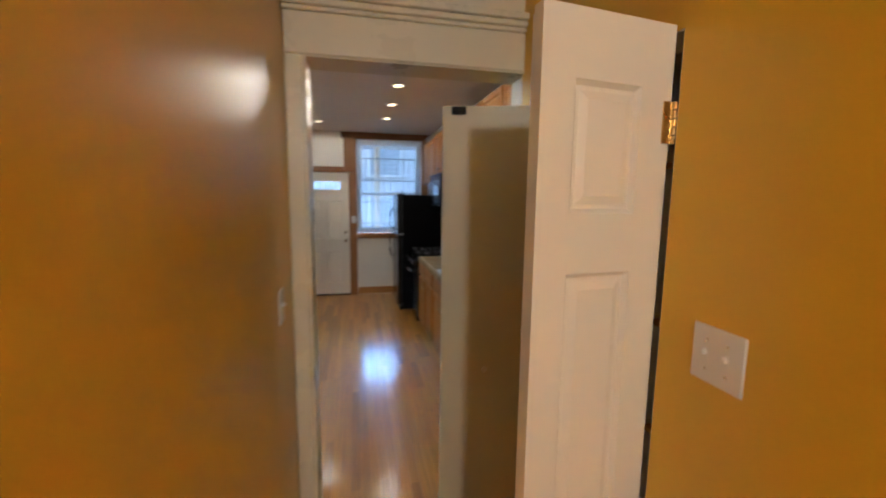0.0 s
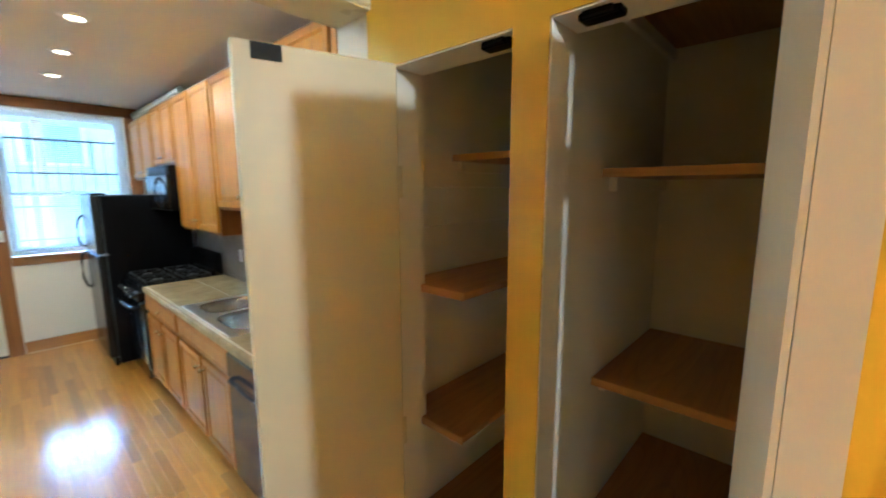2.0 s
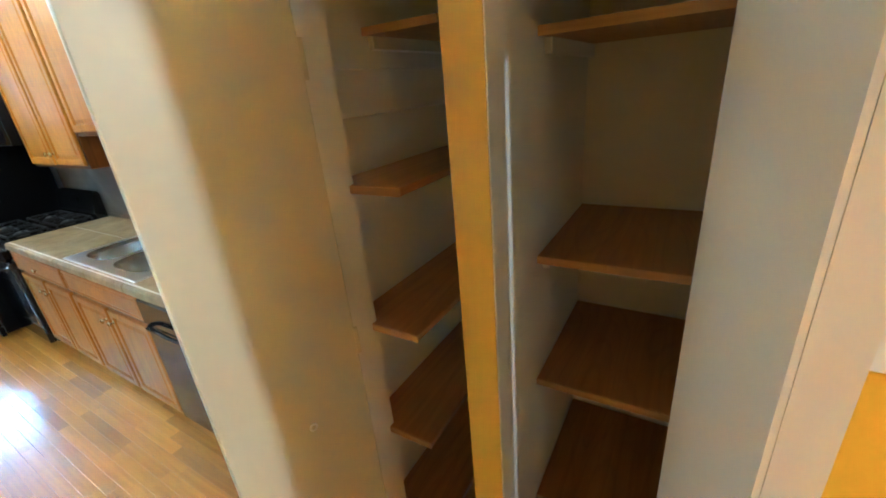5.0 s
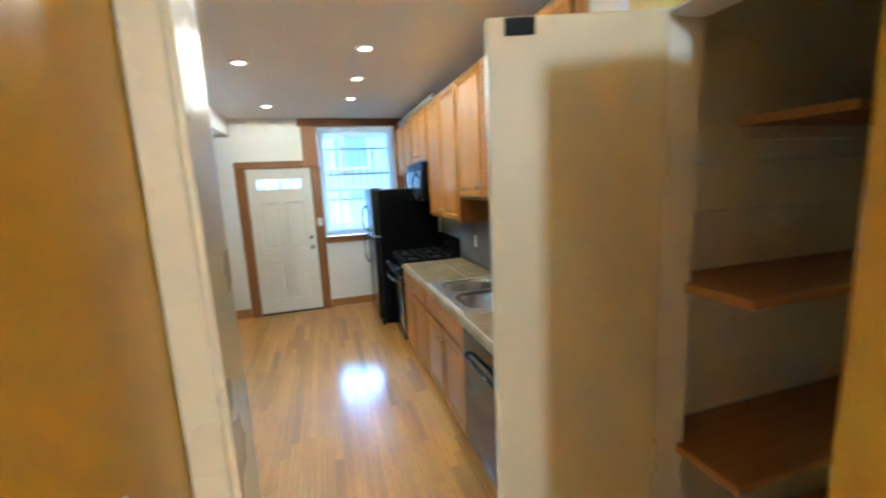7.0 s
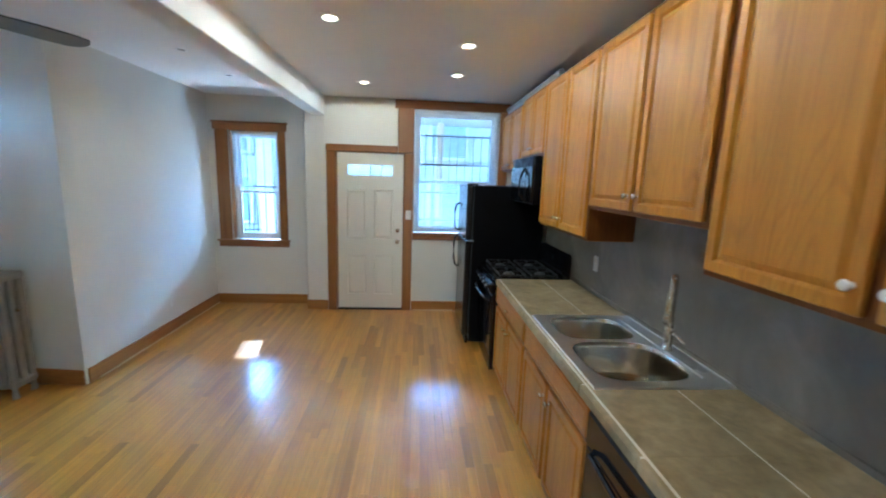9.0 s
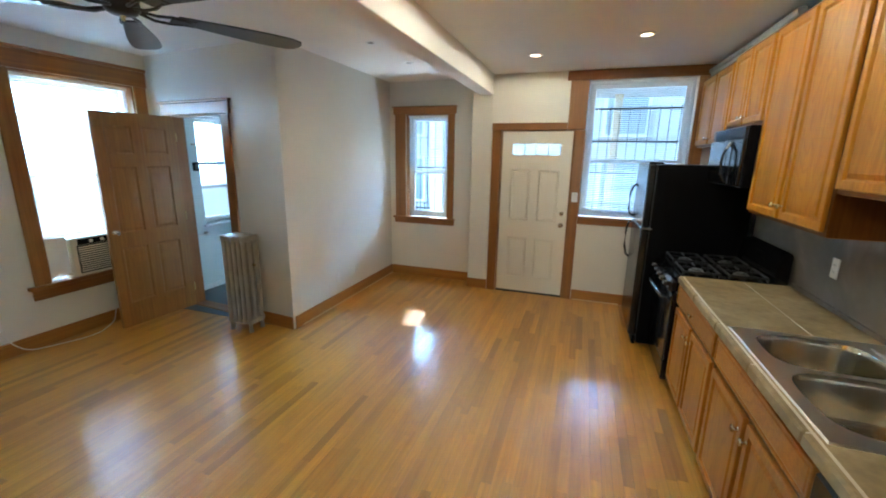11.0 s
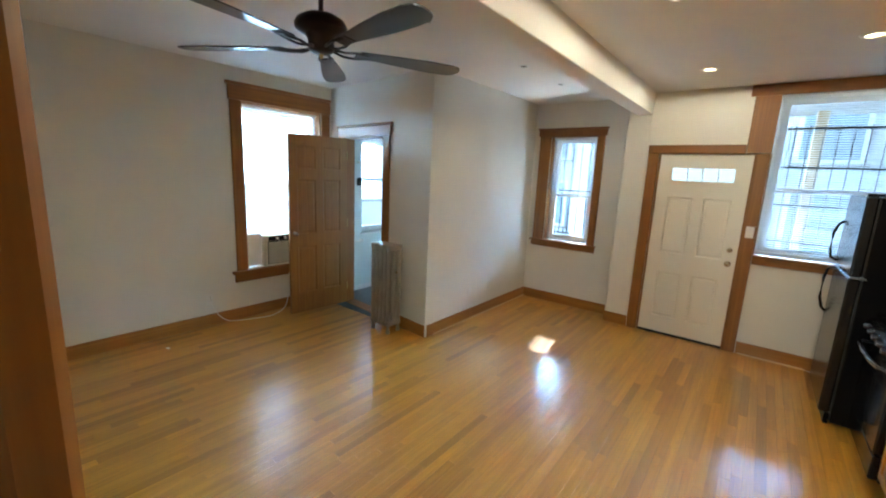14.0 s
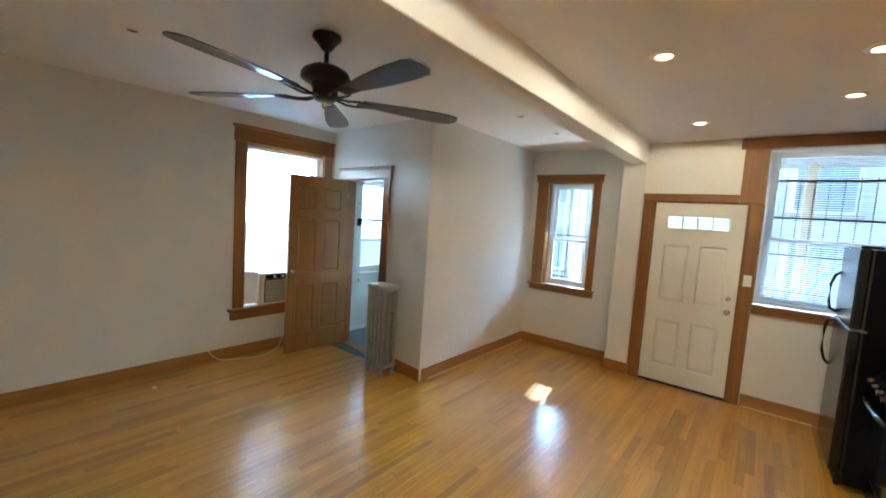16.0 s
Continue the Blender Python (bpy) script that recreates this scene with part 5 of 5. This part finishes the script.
RAWEDGE = wood("worn_shelf_edge", (0.60, 0.36, 0.13), (0.42, 0.22, 0.07), "y", 0.5)
for z in (2.20, 1.80, 1.275, 0.885, 0.40):
    shelf(1.255, 0.942, CX - 0.002, 1.370, z, (1.30, 1.352, z - 0.055, CX - 0.002, 1.371, z - 0.0205))
for z, x0 in ((1.86, 1.26), (1.495, 1.036), (1.105, 1.032), (0.73, 1.032), (0.33, 1.032)):
    shelf(x0, 1.615, CX - 0.002, 1.848, z, (x0 + 0.02, 1.832, z - 0.055, CX - 0.002, 1.849, z - 0.0205))
pn = thing("closet_batten", 1.45, 1.845, 1.6, "painted batten across the closet side", "batten", kind="structure")
part("board", boxes((1.02, 1.838, 1.64, CX - 0.002, 1.8495, 1.76), bevel=0.003), CLOSET, pn)

outlet_plate("switch_plate_double", "white double plate on the yellow hall wall", pose(XC, 0.83, 1.375, 0, 0, -90), 2, True)
outlet_plate("switch_plate", "white switch plate on the yellow hall wall by the doorway", pose(XH, 1.605, 1.31, 0, 0, 90), 1, True)

# ---- outside ----
GROUND = plain("pale_concrete", (0.42, 0.41, 0.39), 0.85, 0, 0.10, 30, 0.2)
SIDING = paint("pale_blue_grey_render", (0.64, 0.67, 0.71), 0.7, 0.06)
solid("ground", boxes((-400, -400, -0.75, 400, 400, -0.55)), GROUND, "pale concrete yard and pavement reaching far out", "ground", "structure")
hs = thing("house", 0, 15, -0.55, "pale rendered house across the street with white windows", "house")
part("wall", boxes((-14, 15.0, -0.56, 12, 21, 4.1)), SIDING, hs)
part("roof", boxes((-14.4, 14.7, 4.1, 12.4, 21.4, 4.25)), SIDING, hs)
PANEDARK = plain("street_window_glass", (0.30, 0.37, 0.44), 0.1)
for x in (-9.0, -5.4, -1.8, 1.3, 4.4, 8.0):
    for z in (0.2, 2.35):
        w = part("window", boxes((x - 0.62, 14.93, z, x + 0.62, 14.999, z + 1.5)), VINYL, hs, "white-framed window")
        part("pane", boxes((x - 0.52, 14.915, z + 0.08, x + 0.52, 14.929, z + 1.42)), PANEDARK, w)
        part("sill", boxes((x - 0.70, 14.86, z - 0.07, x + 0.70, 14.999, z)), GROUND, w)
ns = thing("yard_wall", -8.2, 5, -0.55, "low white rendered yard wall outside the side window", "wall")
part("wall", boxes((-8.4, -3, -0.56, -8.2, 11.5, 0.9)), paint("white_render", (0.80, 0.79, 0.76), 0.7, 0.04), ns)
part("coping", boxes((-8.45, -3, 0.9, -8.15, 11.5, 0.97), bevel=0.01), GROUND, ns)
HAZE = glowing("bright_hazy_sky", (0.34, 0.62, 1.0), 100.0)
solid("backdrop_street", boxes((-90, 70, -1, 90, 70.2, 36)), HAZE, "bright hazy sky beyond the street", "backdrop", "structure")
solid("backdrop_side", boxes((-70.2, -70, -1, -70, 69.9, 36)), glowing("bright_hazy_sky_side", (0.62, 0.82, 1.0), 18.0), "bright hazy sky beyond the yard", "backdrop", "structure")
pc = thing("porch", 0.3, 8.4, -0.55, "small front porch with a flat canopy and tan posts", "porch")
part("deck", boxes((-2.6, 7.70, -0.56, 2.4, 9.4, -0.02)), GROUND, pc)
# canopy carried on past the nook, its edge set to trim the sun patch
part("canopy", boxes((-2.75, 7.70, 2.72, 2.6, 9.58, 2.86)), SIDING, pc)
TAN = wood("tan_porch_post", (0.68, 0.54, 0.36), (0.56, 0.42, 0.26), "z", 0.5)
for x in (-1.15, 0.72, 2.35):
    part("post", boxes((x - 0.06, 9.12, -0.02, x + 0.06, 9.24, 2.72), bevel=0.008), TAN, pc, "tan painted post")
# added blocker: cuts the left side of the nook's sun patch
part("pier", boxes((-2.38, 9.10, -0.02, -2.14, 9.34, 2.72), bevel=0.008), SIDING, pc, "pale pier added to cut the sun patch in the nook")
fence = thing("iron_fence", 0, 11.4, -0.55, "black iron street fence", "fence")
for z in (-0.35, 0.45):
    part("rail", boxes((-6, 11.39, z, 6, 11.42, z + 0.03)), IRON, fence)
for i in range(61):
    part("bar", boxes((-6 + i * 0.2 - 0.008, 11.37, -0.55, -6 + i * 0.2 + 0.008, 11.386, 0.62)), IRON, fence)


# ---- oak floor strips, laid last ----
def strip_runs(x0, x1, y0, y1, rnd, w=0.0572):
    """Random-length strips that run along y; yields (x, y, length)."""
    n = int(round((x1 - x0) / w))
    for i in range(n):
        y = y0 - rnd.random() * 0.9
        while y < y1:
            ln = rnd.choice((0.42, 0.55, 0.7, 0.85, 1.0, 1.2))
            a, c = max(y, y0), min(y + ln, y1)
            if c - a > 0.02:
                yield x0 + i * w, a, c - a
            y += ln


def strip_mesh(bm, x, y, ln, w=0.0572):
    g = 0.0004
    c = 0.0005
    lo = [bm.verts.new(p) for p in ((x + g, y + g, -0.006), (x + w - g, y + g, -0.006), (x + w - g, y + ln - g, -0.006), (x + g, y + ln - g, -0.006))]
    mid = [bm.verts.new((v.co.x, v.co.y, -c * 0.6)) for v in lo]
    hi = [bm.verts.new((v.co.x + (c if k in (0, 3) else -c), v.co.y + (c if k in (0, 1) else -c), 0.0)) for k, v in enumerate(mid)]
    for a, b2 in ((lo, mid), (mid, hi)):
        for k in range(4):
            bm.faces.new((a[k], a[(k + 1) % 4], b2[(k + 1) % 4], b2[k]))
    bm.faces.new(hi)


rnd = random.Random(7)
floor_ob = bpy.data.objects["floor"]
rest = bmesh.new()
near = 0
for x0, x1, y0, y1 in ((XL, XR, 2.0, YE), (XL, -0.20, 0.75, 2.0), (XJ, -1.08, YE, YN)):
    for x, y, ln in strip_runs(x0, x1, y0, y1, rnd):
        if near < 300 and -2.4 < x < 1.0 and 2.4 < y < 5.0:
            near += 1
            bm = bmesh.new()
            strip_mesh(bm, x, y, ln)
            part("strip", bm, FLOORWOOD, floor_ob)
        else:
            strip_mesh(rest, x, y, ln)
r = part("strips", rest, FLOORWOOD, floor_ob, "joined oak floor strips")
r["kind"] = "stuff"
hall_ob = bpy.data.objects["floor_hall"]
bm = bmesh.new()
for x, y, ln in strip_runs(XH, CX, -3.6, 2.0, rnd):
    strip_mesh(bm, x, y, ln)
r = part("strips", bm, FLOORWOOD, hall_ob, "joined oak floor strips")
r["kind"] = "stuff"
